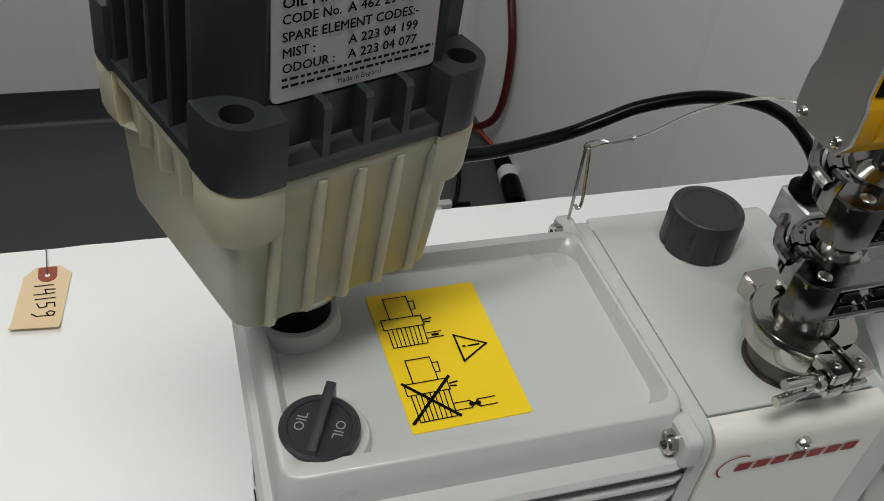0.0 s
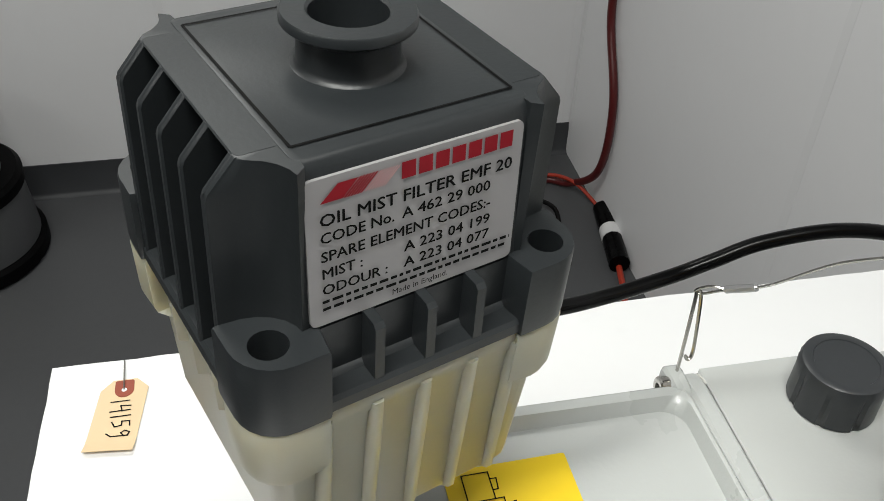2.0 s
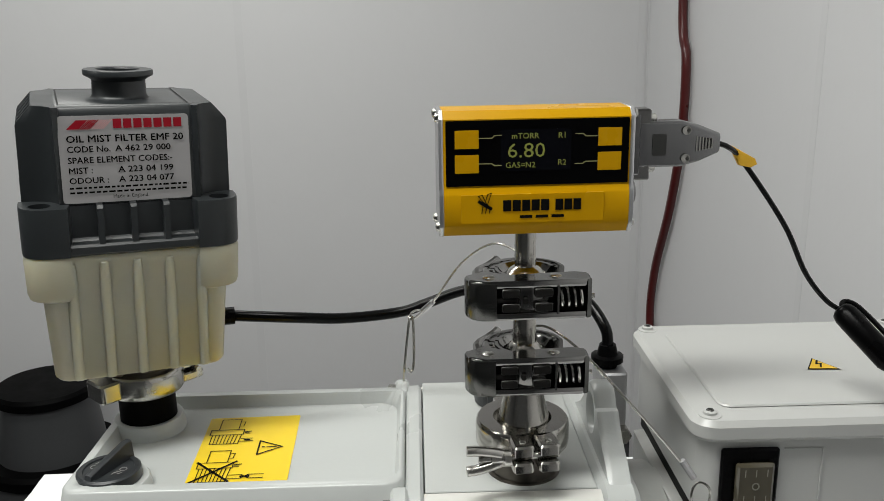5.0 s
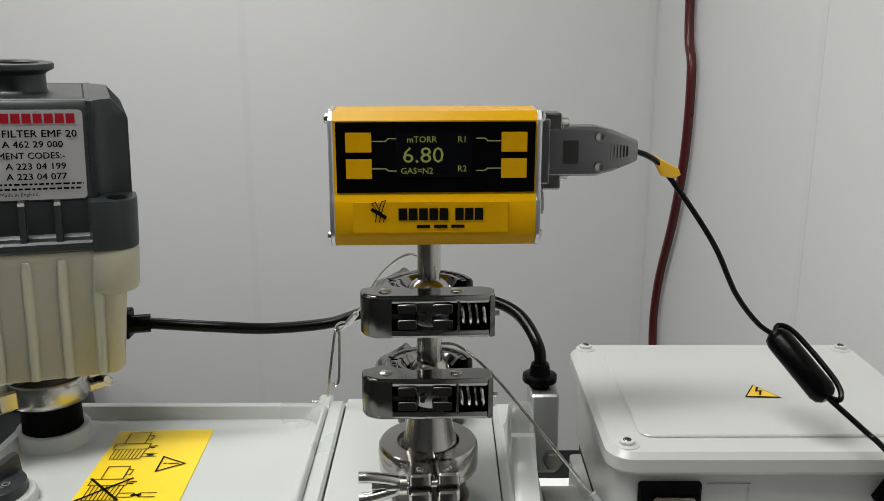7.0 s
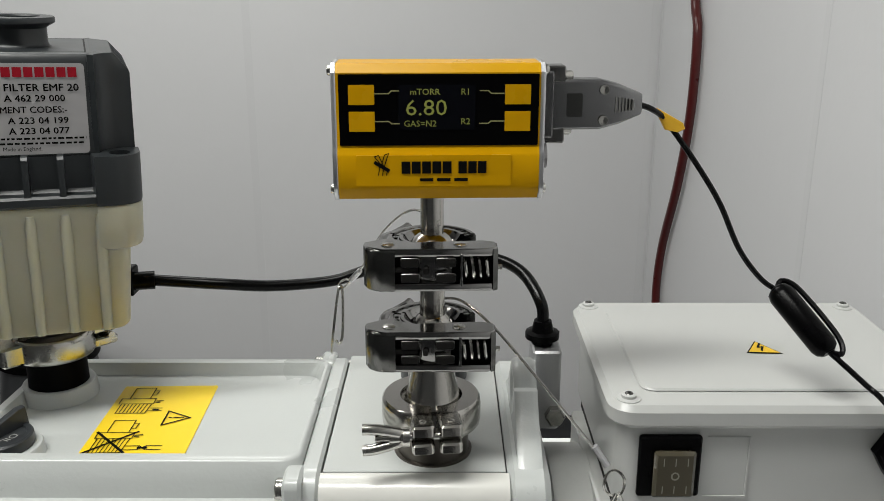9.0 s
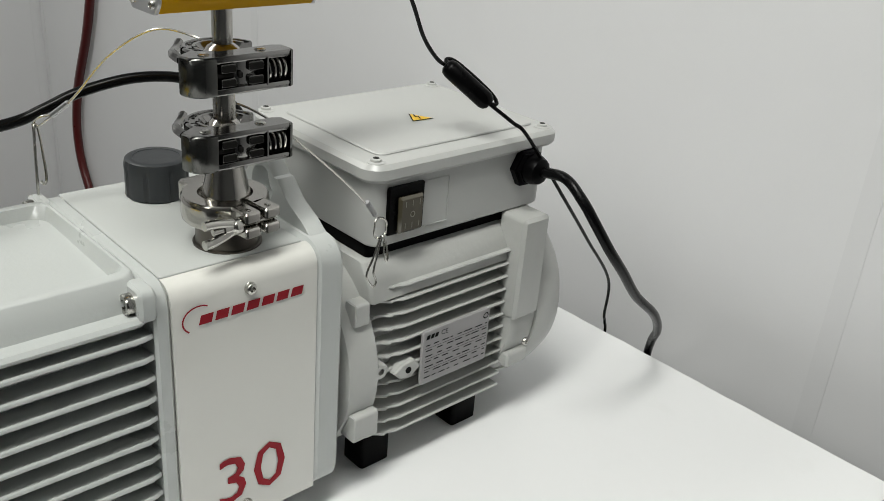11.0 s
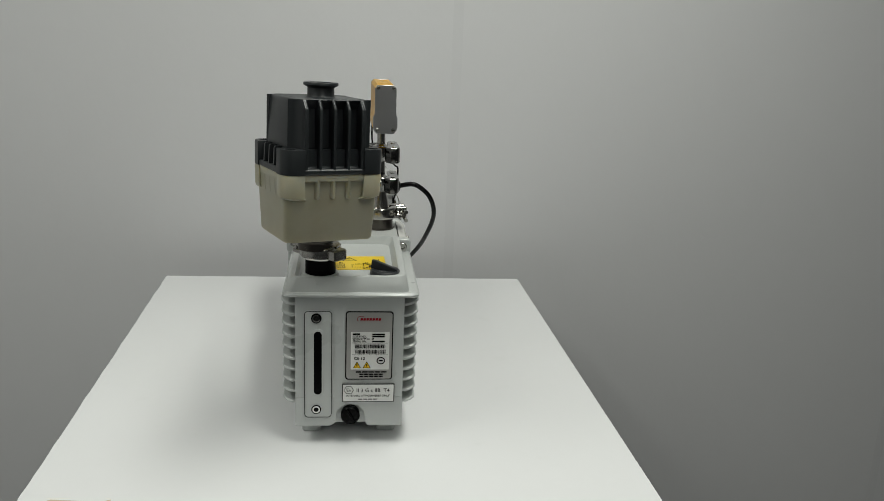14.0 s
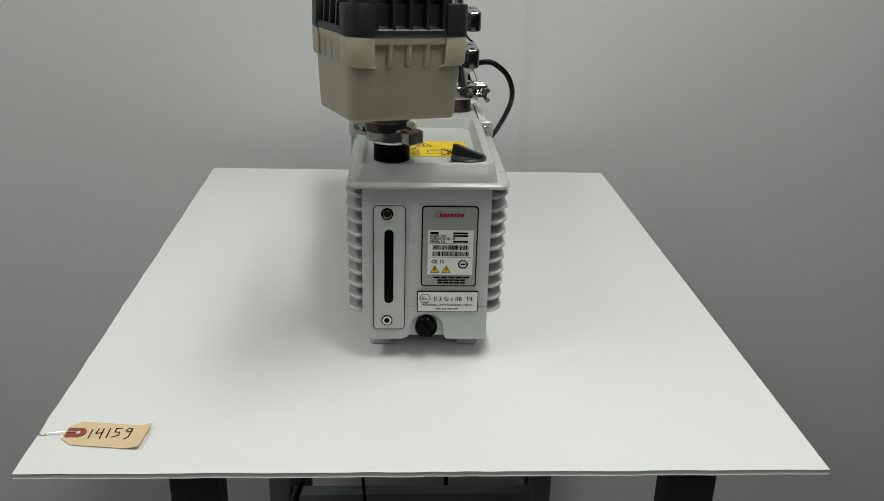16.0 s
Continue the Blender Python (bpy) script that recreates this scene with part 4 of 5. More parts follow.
def hinged_clamp(name, label, c, r, h, turn, tongue, metal=CHROME):
    """A hinged ring clamp: two half rings, lugs, a hinge link and a wing bolt."""
    cl = thing(name, label, "clamp", m=pose(*c, 0, 0, turn))
    for s in (0, 1):
        bm_ = B()
        rings = []
        for k in range(17):
            a = radians(-82 + 164 * k / 16 + 180 * s)
            prof_ = [(r - 0.0125, -h / 2 + 0.003), (r - 0.0115, -h / 2), (r - 0.0016, -h / 2), (r - 0.0004, -h / 2 + 0.0016), (r, -h / 4), (r, h / 4), (r - 0.0004, h / 2 - 0.0016), (r - 0.0016, h / 2), (r - 0.0115, h / 2), (r - 0.0125, h / 2 - 0.003)]
            rings.append([Vector((p * math.cos(a), p * math.sin(a), z)) for p, z in prof_])
        loft(bm_, rings)
        part("half_ring", bm_, metal, cl)
    for s in (-1, 1):
        bm_ = B(); slab(bm_, "z", s * 0.0082 - 0.0066, -r - 0.013, s * 0.0082 + 0.0066, -r + 0.006, h * 0.08, h / 2, r=0.0025, bev=0.0012)
        slab(bm_, "z", s * 0.0082 - 0.0066, -r - 0.013, s * 0.0082 + 0.0066, -r + 0.006, -h / 2, -h * 0.12, r=0.0025, bev=0.0012)
        part("lug", bm_, metal, cl)
        bm_ = B(); lathe(bm_, (s * 0.0082, -r - 0.006, h / 2), "z", [(0.0022, -0.001), (0.0022, 0.0005), (0.0016, 0.0009), (0, 0.0009)], 12)
        part("pin", bm_, SCREW, cl)
    bm_ = B(); slab(bm_, "z", -0.012, r - 0.006, 0.012, r + 0.012, -h * 0.42, h * 0.42, r=0.004, bev=0.0015)
    part("hinge", bm_, metal, cl)
    bm_ = B(); tube(bm_, [(0.015, -r - 0.006, 0), (-0.036 if tongue else -0.019, -r - 0.006, 0)], 0.0024, 10, 2)
    bolt_ = part("bolt", bm_, SCREW, cl)
    if tongue:
        bm_ = B(); lathe(bm_, (-0.016, -r - 0.006, 0), "x", [(0.0058, 0), (0.0058, -0.004), (0.0036, -0.006), (0.0036, -0.012)], 14)
        part("wing_hub", bm_, SCREW, bolt_)
        for s in (-1, 1):
            bm_ = B(); tube(bm_, [(-0.020, -r - 0.006, s * 0.0022), (-0.028, -r - 0.0065, s * 0.0046), (-0.037, -r - 0.007, s * 0.0064), (-0.0435, -r - 0.007, s * 0.0068)], 0.0033, 10)
            part("wing", bm_, SCREW, bolt_)
    return cl


hinged_clamp("ring_clamp", "polished hinged ring clamp under the mist filter", (NX, NY, 0.2805), 0.0285, 0.0175, 135, False, SCREW)

FM = pose(0.0664, 0.0757, 0.4266, 1.9, 2.1, 22.0)
mist = thing("mist_filter", "oil mist filter with dark grey cap and cream bowl", "filter", m=FM)
# dark cap: core
bm = B()
loft(bm, [[Vector((u, v, z)) for u, v in rr(-a, -b, a, b, r, 3)] for a, b, z, r in ((0.0440, 0.0560, -0.031, 0.004), (0.0440, 0.0556, 0.0, 0.003), (0.0436, 0.0525, 0.056, 0.003), (0.0434, 0.0510, 0.0605, 0.003), (0.0425, 0.0495, 0.0618, 0.003))])
top = part("cap", bm, DARKPL, mist, "dark grey ribbed plastic cap")
bm = B()
m = pose(0, 0, 0.0621)
g = [(u, v) for u, v in rr(-0.0400, -0.0430, 0.0400, 0.0430, 0.0005, 1)]
stroke(bm, m, g + g[:1], 0.0011)
part("groove", bm, INK, top, "thin dark joint line")
bm = B(); lathe(bm, (0.0005, -0.0035, 0.0615), "z", [(0.0205, 0), (0.0188, 0.0008), (0.0178, 0.0026), (0.0175, 0.0120), (0.0190, 0.0134), (0.0225, 0.0152), (0.0230, 0.0158), (0.0230, 0.0184), (0.0224, 0.0192), (0.0145, 0.0192), (0.0135, 0.0182), (0.0132, 0.002), (0, 0.002)], 48)
part("flange_neck", bm, DARKPL, top)
for s in (-1, 1):
    for i, y in enumerate((-0.0375, -0.0188, 0.0, 0.0188, 0.0375)):
        w = 0.0018
        bm = B()
        side = [(0.040, -0.028), (0.0668, -0.028), (0.0664, 0.0), (0.0658, 0.0490), (0.0650, 0.0512), (0.0562, 0.0614), (0.040, 0.0614)]
        loft(bm, [[Vector((s * (x - (0.0008 if abs(dy) == w else 0)), y + dy, z)) for x, z in side] for dy in (-w, -w + 0.0008, w - 0.0008, w)])
        part("rib", bm, DARKPL, top)
    bm = B()
    loft(bm, [[Vector((s * x, y, z)) for x, y in rr(0.035, -0.040, a, 0.040, 0.002, 2)] for a, z in ((0.0465, 0.0), (0.0465, 0.050), (0.0562, 0.0612), (0.0557, 0.0617))])
    part("shoulder", bm, DARKPL, top)
    for f in (-1, 1):
        bm = B()
        rings = []
        for z, outer in ((-0.004, 0.0664), (0.0490, 0.0658), (0.0512, 0.0650), (0.0612, 0.0562), (0.0616, 0.0557)):
            arc = [(0.0640 - 0.0200 * math.sin(radians(a)), 0.0565 - 0.0160 * math.cos(radians(a))) for a in (0, 15, 30, 45, 60, 75, 88)]
            pts = [(outer, 0.0375), (outer, 0.0403)] + [(min(u, outer - 0.0005), v) for u, v in arc] + [(0.0405, 0.0555 - 0.05 * max(0, z) * 0.7), (0.0390, 0.0375)]
            rings.append([Vector((s * u, f * v, z)) for u, v in pts])
        loft(bm, rings)
        part("corner_flute", bm, DARKPL, top, "", 45)
# rim: pockets, ribs, ledge and corner ears
for turn in range(4):
    q = pose(0, 0, 0, 0, 0, 90 * turn)
    bm = B()
    loft(bm, [[q @ Vector((x, y, z)) for y, z in ((-0.050, -0.0320), (-0.0662, -0.0320), (-0.0674, -0.0305), (-0.0672, -0.0262), (-0.0658, -0.0246), (-0.0588, -0.0242), (-0.0566, -0.0220), (-0.050, -0.0210))] for x in (-0.045, 0.045)])
    part("rim_ledge", bm, DARKPL, top)
    bm = B()
    loft(bm, [[q @ Vector((x, y, z)) for y, z in ((-0.050, -0.030), (-0.0568, -0.028), (-0.0566, -0.001), (-0.050, -0.0005))] for x in (-0.045, 0.045)])
    part("rim_wall", bm, DARKPL, top)
    if turn in (0, 2):
        for x in (-0.0205, 0.0, 0.0205):
            bm = B()
            loft(bm, [[q @ Vector((x + dx, y, z)) for y, z in ((-0.052, -0.026), (-0.0664, -0.0245), (-0.0656, -0.0016), (-0.0640, 0.0002), (-0.052, 0.0004))] for dx in (-0.0019, 0.0019)])
            part("rim_rib", bm, DARKPL, top)
    bm = B()
    arc = [(-0.0522 - 0.0165 * math.sin(radians(a)), -0.0522 - 0.0165 * math.cos(radians(a))) for a in range(0, 91, 15)]
    pts = [(-0.0400, -0.0687)] + arc + [(-0.0687, -0.0400), (-0.0560, -0.0380), (-0.0430, -0.0430), (-0.0380, -0.0560)]
    cu, cv, hr = -0.0560, -0.0560, 0.0068
    hole = circle(cu, cv, hr, 20)
    def ring(z, s):
        return [q @ Vector((u - (u - cu) * s, v - (v - cv) * s, z)) for u, v in pts]
    loft(bm, [ring(-0.032, 0.02), ring(-0.030, 0), ring(-0.0012, 0), ring(0.0, 0.03)], True, False)
    # top face round the hole
    top_v = [v for v in bm.verts[:][-len(pts):]]
    hv = [bm.verts.new(q @ Vector((u, v, 0.0))) for u, v in hole]
    hb = [bm.verts.new(q @ Vector((u, v, -0.02))) for u, v in hole]
    es = [bm.edges.get((top_v[i], top_v[(i + 1) % len(top_v)])) for i in range(len(top_v))]
    for i in range(20):
        j = (i + 1) % 20
        bm.faces.new((hv[i], hv[j], hb[j], hb[i]))
        es.append(bm.edges.get((hv[i], hv[j])))
    bm.faces.new(hb)
    bmesh.ops.triangle_fill(bm, use_beauty=True, use_dissolve=False, edges=es)
    part("ear", bm, DARKPL, top, "", 30)
# printed label on the cap
LT = Matrix.Translation((0, 0, 0)) @ pose(0, -0.05665, 0.0, 90 - 3.3, 0, 0)
lab = B()
loft(lab, [[LT @ Vector((u, v, z)) for u, v in rr(-0.0415, 0.0005, 0.0385, 0.0562, 0.0025, 4)] for z in (-0.0012, 0.0003)])
label = part("label", lab, LABELW, top, "white printed label with black text")
m = LT @ Matrix.Translation((0, 0, 0.0008))
bm = B()
letters(bm, "OIL MIST FILTER EMF 20", 0.0062, m @ Matrix.Translation((-0.0372, 0.0395, 0)), stretch=1.11, thick=0.00022)
for y, a, b in ((0.0332, "CODE No.", "A 462 29 000"), (0.0262, "SPARE ELEMENT CODES:-", ""), (0.0196, "MIST :", "A 223 04 199"), (0.0132, "ODOUR :", "A 223 04 077")):
    letters(bm, a, 0.0056, m @ Matrix.Translation((-0.0372, y, 0)), stretch=1.02, thick=0.00018)
    if b:
        letters(bm, b, 0.0056, m @ Matrix.Translation((-0.0072 if y < 0.03 else -0.0082, y, 0)), stretch=1.12, thick=0.00018)
for y, u0, u1 in ((0.0098, -0.0372, 0.0368), (0.0068, -0.0372, 0.0350)):
    random.seed(int(y * 1e5))
    u = u0
    while u < u1:
        w = random.uniform(0.0014, 0.0040)
        bar(bm, m, u, y, min(u + w, u1), y + 0.0012)
        u += w + 0.0010
letters(bm, "Made in England.", 0.0033, m @ Matrix.Translation((-0.0115, 0.0030, 0)))
part("print", bm, INK, label)
bm = B()
brand_blocks(bm, m, -0.0085, 0.0480, 0.0350, 0.0060, 7, 0.0, 0.18)
vs = [bm.verts.new(m @ Vector(p)) for p in ((-0.0365, 0.0478, 0), (-0.0290, 0.0478, 0), (-0.0235, 0.0535, 0), (-0.0305, 0.0535, 0))]
bm.faces.new(vs)
for k in range(6):
    x = -0.0282 + 0.0011 * k
    stroke(bm, m, [(x, 0.0479), (x + 0.0055, 0.0534)], 0.0006)
part("brand_mark", bm, REDINK, label, "red brand mark as plain blocks")
bm = B()
for k in range(7):
    x = -0.0212 + 0.0011 * k
    stroke(bm, m, [(x, 0.0479), (x + 0.0055, 0.0534)], 0.00035)
part("brand_mark", bm, PINKINK, label)

# cream bowl
bm = B()
loft(bm, [[Vector((u, v, z)) for u, v in rr(-a, -b, a, b, r, 4)] for a, b, z, r in ((0.0650, 0.0655, -0.0325, 0.014), (0.0655, 0.0660, -0.0345, 0.014), (0.0645, 0.0656, -0.040, 0.012), (0.0602, 0.0648, -0.0418, 0.009), (0.0562, 0.0612, -0.1180, 0.011), (0.0540, 0.0592, -0.1205, 0.009))])
bowl = part("bowl", bm, CREAM, mist, "cream translucent plastic bowl with brownish stains")
for turn in range(4):
    q = pose(0, 0, 0, 0, 0, 90 * turn)
    bm = B()
    pts = [(-0.0380, -0.0640)] + [(-0.0500 - 0.0150 * math.sin(radians(a)), -0.0500 - 0.0150 * math.cos(radians(a))) for a in range(0, 91, 15)] + [(-0.0640, -0.0380), (-0.0480, -0.0400), (-0.0400, -0.0480)]
    loft(bm, [[q @ Vector((u * k, v * k, z)) for u, v in pts] for k, z in ((1.045, -0.0325), (1.055, -0.0345), (1.045, -0.0580), (1.03, -0.0615), (0.93, -0.0650))])
    part("corner_boss", bm, CREAM, bowl)
    ribs = ((-0.0410, -0.0205, 0.0, 0.0205, 0.0410), -0.1195) if turn == 0 else ((-0.0210, 0.0, 0.0210), -0.0640)
    for x in ribs[0]:
        bm = B()
        tips = ((-0.0672, -0.0636, -0.037), (-0.0664, -0.0630, -0.0615), (-0.0630, -0.0600, ribs[1])) if turn == 0 else ((-0.0652, -0.0590, -0.037), (-0.0642, -0.0580, -0.0615), (-0.0600, -0.0570, ribs[1]))
        loft(bm, [[q @ Vector((x + dx, b + (t - b) * k, z)) for t, b, z in tips] + [q @ Vector((x + dx, -0.046, z)) for z in (ribs[1], -0.037)] for dx, k in ((-0.0046, 0), (-0.0028, 0.5), (-0.0015, 1), (0.0015, 1), (0.0028, 0.5), (0.0046, 0))])
        part("rib", bm, CREAM, bowl, "", 60)
bm = B(); lathe(bm, (0, 0, 0), "z", [(0.030, -0.1222), (0.029, -0.128), (0.024, -0.132), (0.0235, -0.142), (0.016, -0.145)], 36)
part("outlet_stub", bm, BRONZE, bowl, "dull metal outlet stub")
bm = B(); tube(bm, [(0.040, -0.030, -0.1215), (0.047, -0.030, -0.1235), (0.051, -0.026, -0.1215)], 0.0022, 8)
part("spring_clip", bm, SCREW, bowl)

# ---- inlet stack ----
PX, PY = 0.3415, -0.0185
bm = B(); lathe(bm, (PX, PY, 0), "z", [(0.0245, 0.2448), (0.0245, 0.2462), (0.0225, 0.2466), (0.0222, 0.2635), (0.020, 0.264)], 40)
solid("inlet_port", bm, BRONZE, "dark machined steel inlet port on the pump's top plate", "port")
hinged_clamp("wing_clamp", "polished wing-nut ring clamp on the pump inlet", (PX - 0.001, PY, 0.2738), 0.0308, 0.0185, 6, True, STEEL)
bm = B(); lathe(bm, (PX, PY, 0), "z", [(0.0215, 0.266), (0.0215, 0.2785), (0.0178, 0.2795), (0.0172, 0.2810), (0.0108, 0.3090), (0.0108, 0.3105), (0.0160, 0.3125), (0.0160, 0.3180)], 40)
solid("reducer", bm, STEEL, "conical stainless steel reducer above the inlet", "reducer")
bm = B(); lathe(bm, (PX, PY, 0), "z", [(0.0155, 0.3190), (0.0155, 0.3250), (0.0100, 0.3340), (0.0076, 0.3360), (0.0074, 0.3620), (0.0150, 0.3665), (0.0150, 0.3725)], 36)
solid("pipe_nipple", bm, STEEL, "stainless steel pipe between two clamps", "pipe")


def latch_clamp(name, label, z, turn):
    cl = thing(name, label, "clamp", m=pose(PX, PY, z, 0, 0, turn), group="latch clamps on the inlet pipe")
    h = 0.0120
    for s in (0, 1):
        bm_ = B()
        rings = []
        for k in range(15):
            a = radians((12 + 150 * k / 14) + (0 if s else 0)) if s else radians(168 + 130 * k / 14)
            p0 = [(0.0135, -0.006), (0.0205, -h), (0.0255, -h), (0.0268, -h + 0.002), (0.0268, h - 0.002), (0.0257, h - 0.0006), (0.0238, h - 0.0006), (0.0235, h - 0.0016), (0.0196, h - 0.0016), (0.0193, h - 0.0006), (0.0172, h - 0.0006), (0.0164, h - 0.0022), (0.0140, 0.0070)]
            rings.append([Vector((p * math.cos(a), p * math.sin(a), q)) for p, q in p0])
        loft(bm_, rings)
        part("jaw", bm_, CHROME, cl)
        bm_ = B()
        for k in range(9):
            a = radians((22 if s else 180) + 14 * k)
            lathe(bm_, (0.0215 * math.cos(a), 0.0215 * math.sin(a), h - 0.0017), "z", [(0.0013, 0), (0.0012, 0.0006), (0.0007, 0.0006), (0.0006, 0.0002), (0, 0.0002)], 8)
        part("raised_marks", bm_, GUN, cl)
    # latch body across the front
    bm_ = B()
    out = [(-0.0395, -0.0140), (-0.0380, -0.0230), (-0.0290, -0.0285), (0.0330, -0.0285), (0.0365, -0.0260), (0.0365, -0.0150), (0.0300, -0.0120), (0.0120, -0.0130), (-0.0120, -0.0150), (-0.0280, -0.0060)]
    prism(bm_, "z", out, h - 0.0045, h, 0.001)
    prism(bm_, "z", out, -h - 0.001, -h + 0.0032, 0.001)
    part("latch_plate", bm_, CHROME, cl)
    bm_ = B(); prism(bm_, "z", [(-0.0398, -0.0140), (-0.0394, -0.0190), (-0.0370, -0.0248), (-0.0330, -0.0276), (-0.0290, -0.0289), (-0.0215, -0.0289), (-0.0215, -0.0100), (-0.0280, -0.0058)], -h - 0.0012, h - 0.0006, 0.0012)
    part("latch_cheek", bm_, GUN, cl, "", 45)
    bm_ = B(); prism(bm_, "z", [(0.0338, -0.0288), (0.0366, -0.0272), (0.0369, -0.0150), (0.0338, -0.0140)], -h - 0.0012, h - 0.0006, 0.0008)
    part("latch_cheek", bm_, GUN, cl, "", 45)
    bm_ = B(); slab(bm_, "y", -0.0235, -h + 0.003, 0.0350, h - 0.004, -0.0245, -0.0160)
    part("latch_recess", bm_, BLACKPL, cl, "black latch recess")
    for x0, x1 in ((-0.0185, -0.0075), (0.0015, 0.0130)):
        for z0, z1 in ((0.0010, 0.0068), (-0.0080, -0.0024)):
            bm_ = B(); slab(bm_, "y", x0, z0, x1, z1, -0.0288, -0.0225, r=0.0014, bev=0.0003)
            part("link", bm_, GUN, cl)
            bm_ = B(); slab(bm_, "y", x0 + 0.0008, z0 + 0.0008, x1 - 0.0008, z1 - 0.0008, -0.0294, -0.0285, r=0.0008)
            part("link_window", bm_, LINKFACE, cl)
    bm_ = B(); slab(bm_, "y", -0.0240, -0.0020, -0.0085, 0.0006, -0.0280, -0.0235, r=0.001, bev=0.0005)
    slab(bm_, "y", -0.0055, -0.0030, -0.0025, 0.0010, -0.0285, -0.0235, r=0.001, bev=0.0005)
    part("latch_pin", bm_, LINKFACE, cl)
    bm_ = B()
    helix = [(0.0165 + 0.0163 * t / 60, -0.0235 + 0.0040 * math.cos(t * 0.42), -0.0006 + 0.0062 * math.sin(t * 0.42)) for t in range(61)]
    tube(bm_, helix, 0.0010, 6, 1)
    part("spring", bm_, SCREW, cl, "coil spring")
    bm_ = B(); slab(bm_, "y", 0.0152, -h + 0.002, 0.0168, h - 0.003, -0.0288, -0.0200, r=0.0005, bev=0.0003)
    part("spring_stop", bm_, CHROME, cl)
    bm_ = B(); tube(bm_, [(0.0365, -0.022, -0.001), (0.0395, -0.022, -0.001)], 0.0016, 8, 1)
    part("screw_end", bm_, SCREW, cl)
    for x, y in ((-0.0255, -0.0195), (0.0155, -0.0200)):
        bm_ = B(); lathe(bm_, (x, y, h), "z", [(0.0038, -0.001), (0.0038, 0.0004), (0.0030, 0.0010), (0, 0.0010)], 16)
        part("rivet", bm_, SCREW, cl)
    bm_ = B(); tube(bm_, [(-0.0300, 0.000, 0.005), (-0.0290, 0.012, 0.006), (-0.0225, 0.0215, 0.006), (-0.0165, 0.0275, 0.0075), (-0.0140, 0.0310, 0.0085)], 0.0032, 8)
    part("lever", bm_, CHROME, cl)
    return cl


latch_clamp("latch_clamp", "polished latch clamp low on the inlet pipe", 0.3235, 1)
latch_clamp("latch_clamp", "polished latch clamp below the vacuum gauge", 0.3735, 2)

# ---- vacuum gauge ----
GM = pose(PX + 0.0035, PY, 0.0, 0, 0, 1.9)
gauge = thing("vacuum_gauge", "yellow and black digital vacuum gauge on a steel tube", "gauge", m=GM)
sec = [(-0.0165, 0.4418), (-0.0165, 0.4815), (-0.0125, 0.4862), (0.0125, 0.4862), (0.0165, 0.4815), (0.0165, 0.4418), (0.0182, 0.4380)]
sec += [(0.0188, 0.4365), (0.0188, 0.4195), (0.0178, 0.4168), (0.0140, 0.4116), (0.0120, 0.4112), (-0.0120, 0.4112), (-0.0140, 0.4116), (-0.0178, 0.4168), (-0.0188, 0.4195), (-0.0188, 0.4365), (-0.0182, 0.4380)]
bm = B(); prism(bm, "x", [(u - 0.002, v) for u, v in sec], -0.0555, 0.0555)
gbody = part("case", bm, GAUGEY, gauge, "glossy yellow extruded case")
for s in (-1, 1):
    bm = B(); prism(bm, "x", [((u - 0.002) * 1.015, 0.451 + (v - 0.451) * 1.01) for u, v in sec], min(s * 0.0555, s * 0.0582), max(s * 0.0555, s * 0.0582), 0.0004)
    ep = part("end_plate", bm, ALU, gauge, "bare aluminium end plate")
    for y, z in ((-0.0145, 0.4825), (0.0100, 0.4825), (-0.0145, 0.4170), (0.0100, 0.4170)):
        pan_screw(ep, (s * 0.0580, y, z), "x", 0.0030, 0.0024, s)
bm = B(); slab(bm, "y", -0.0540, 0.4422, 0.0545, 0.4808, -0.0192, -0.0182, r=0.0005)
face = part("front_panel", bm, SCREEN, gauge, "black front panel with a lit display")
for x0, x1 in ((-0.0487, -0.0347), (0.0360, 0.0500)):
    for z0, z1 in ((0.4645, 0.4752), (0.4500, 0.4608)):
        bm = B(); slab(bm, "y", x0, z0, x1, z1, -0.0197, -0.0190, r=0.0003)
        part("button", bm, GAUGEY, face, "yellow membrane button")
bm = B(); slab(bm, "y", -0.0218, 0.4508, 0.0200, 0.4752, -0.0196, -0.0191, r=0.0005)
part("display", bm, OLED, face, "dark display")
m = pose(0, -0.0198, 0, 90, 0, 0)
bm = B()
letters(bm, "mTORR", 0.0048, m @ Matrix.Translation((-0.0155, 0.4698, 0)), stretch=1.0)
letters(bm, "6.80", 0.0122, m @ Matrix.Translation((-0.0182, 0.4588, 0)), stretch=1.10)
letters(bm, "GAS=N2", 0.0048, m @ Matrix.Translation((-0.0190, 0.4527, 0)), stretch=1.0)
letters(bm, "R1", 0.0048, m @ Matrix.Translation((0.0120, 0.4698, 0)))
letters(bm, "R2", 0.0048, m @ Matrix.Translation((0.0120, 0.4538, 0)))
part("reading", bm, GLOW, face, "yellow-green lit figures")
bm = B()
for s, z, dz in ((1, 0.4705, 0.0015), (1, 0.4555, -0.0012), (-1, 0.4705, 0.0015), (-1, 0.4555, -0.0012)):
    if s > 0:
        stroke(bm, m, [(-0.0345, z), (-0.0270, z), (-0.0255, z + dz), (-0.0215, z + dz)], 0.0006)
    else:
        stroke(bm, m, [(0.0358, z), (0.0285, z), (0.0270, z + dz), (0.0225, z + dz)], 0.0006)
part("lead_lines", bm, LINE, face)
bm = B(); slab(bm, "y", -0.0455, 0.4200, 0.0400, 0.4372, -0.0214, -0.0206, r=0.001)
part("name_strip", bm, GAUGEY, gauge)
m = pose(0, -0.0218, 0, 90, 0, 0)
bm = B()
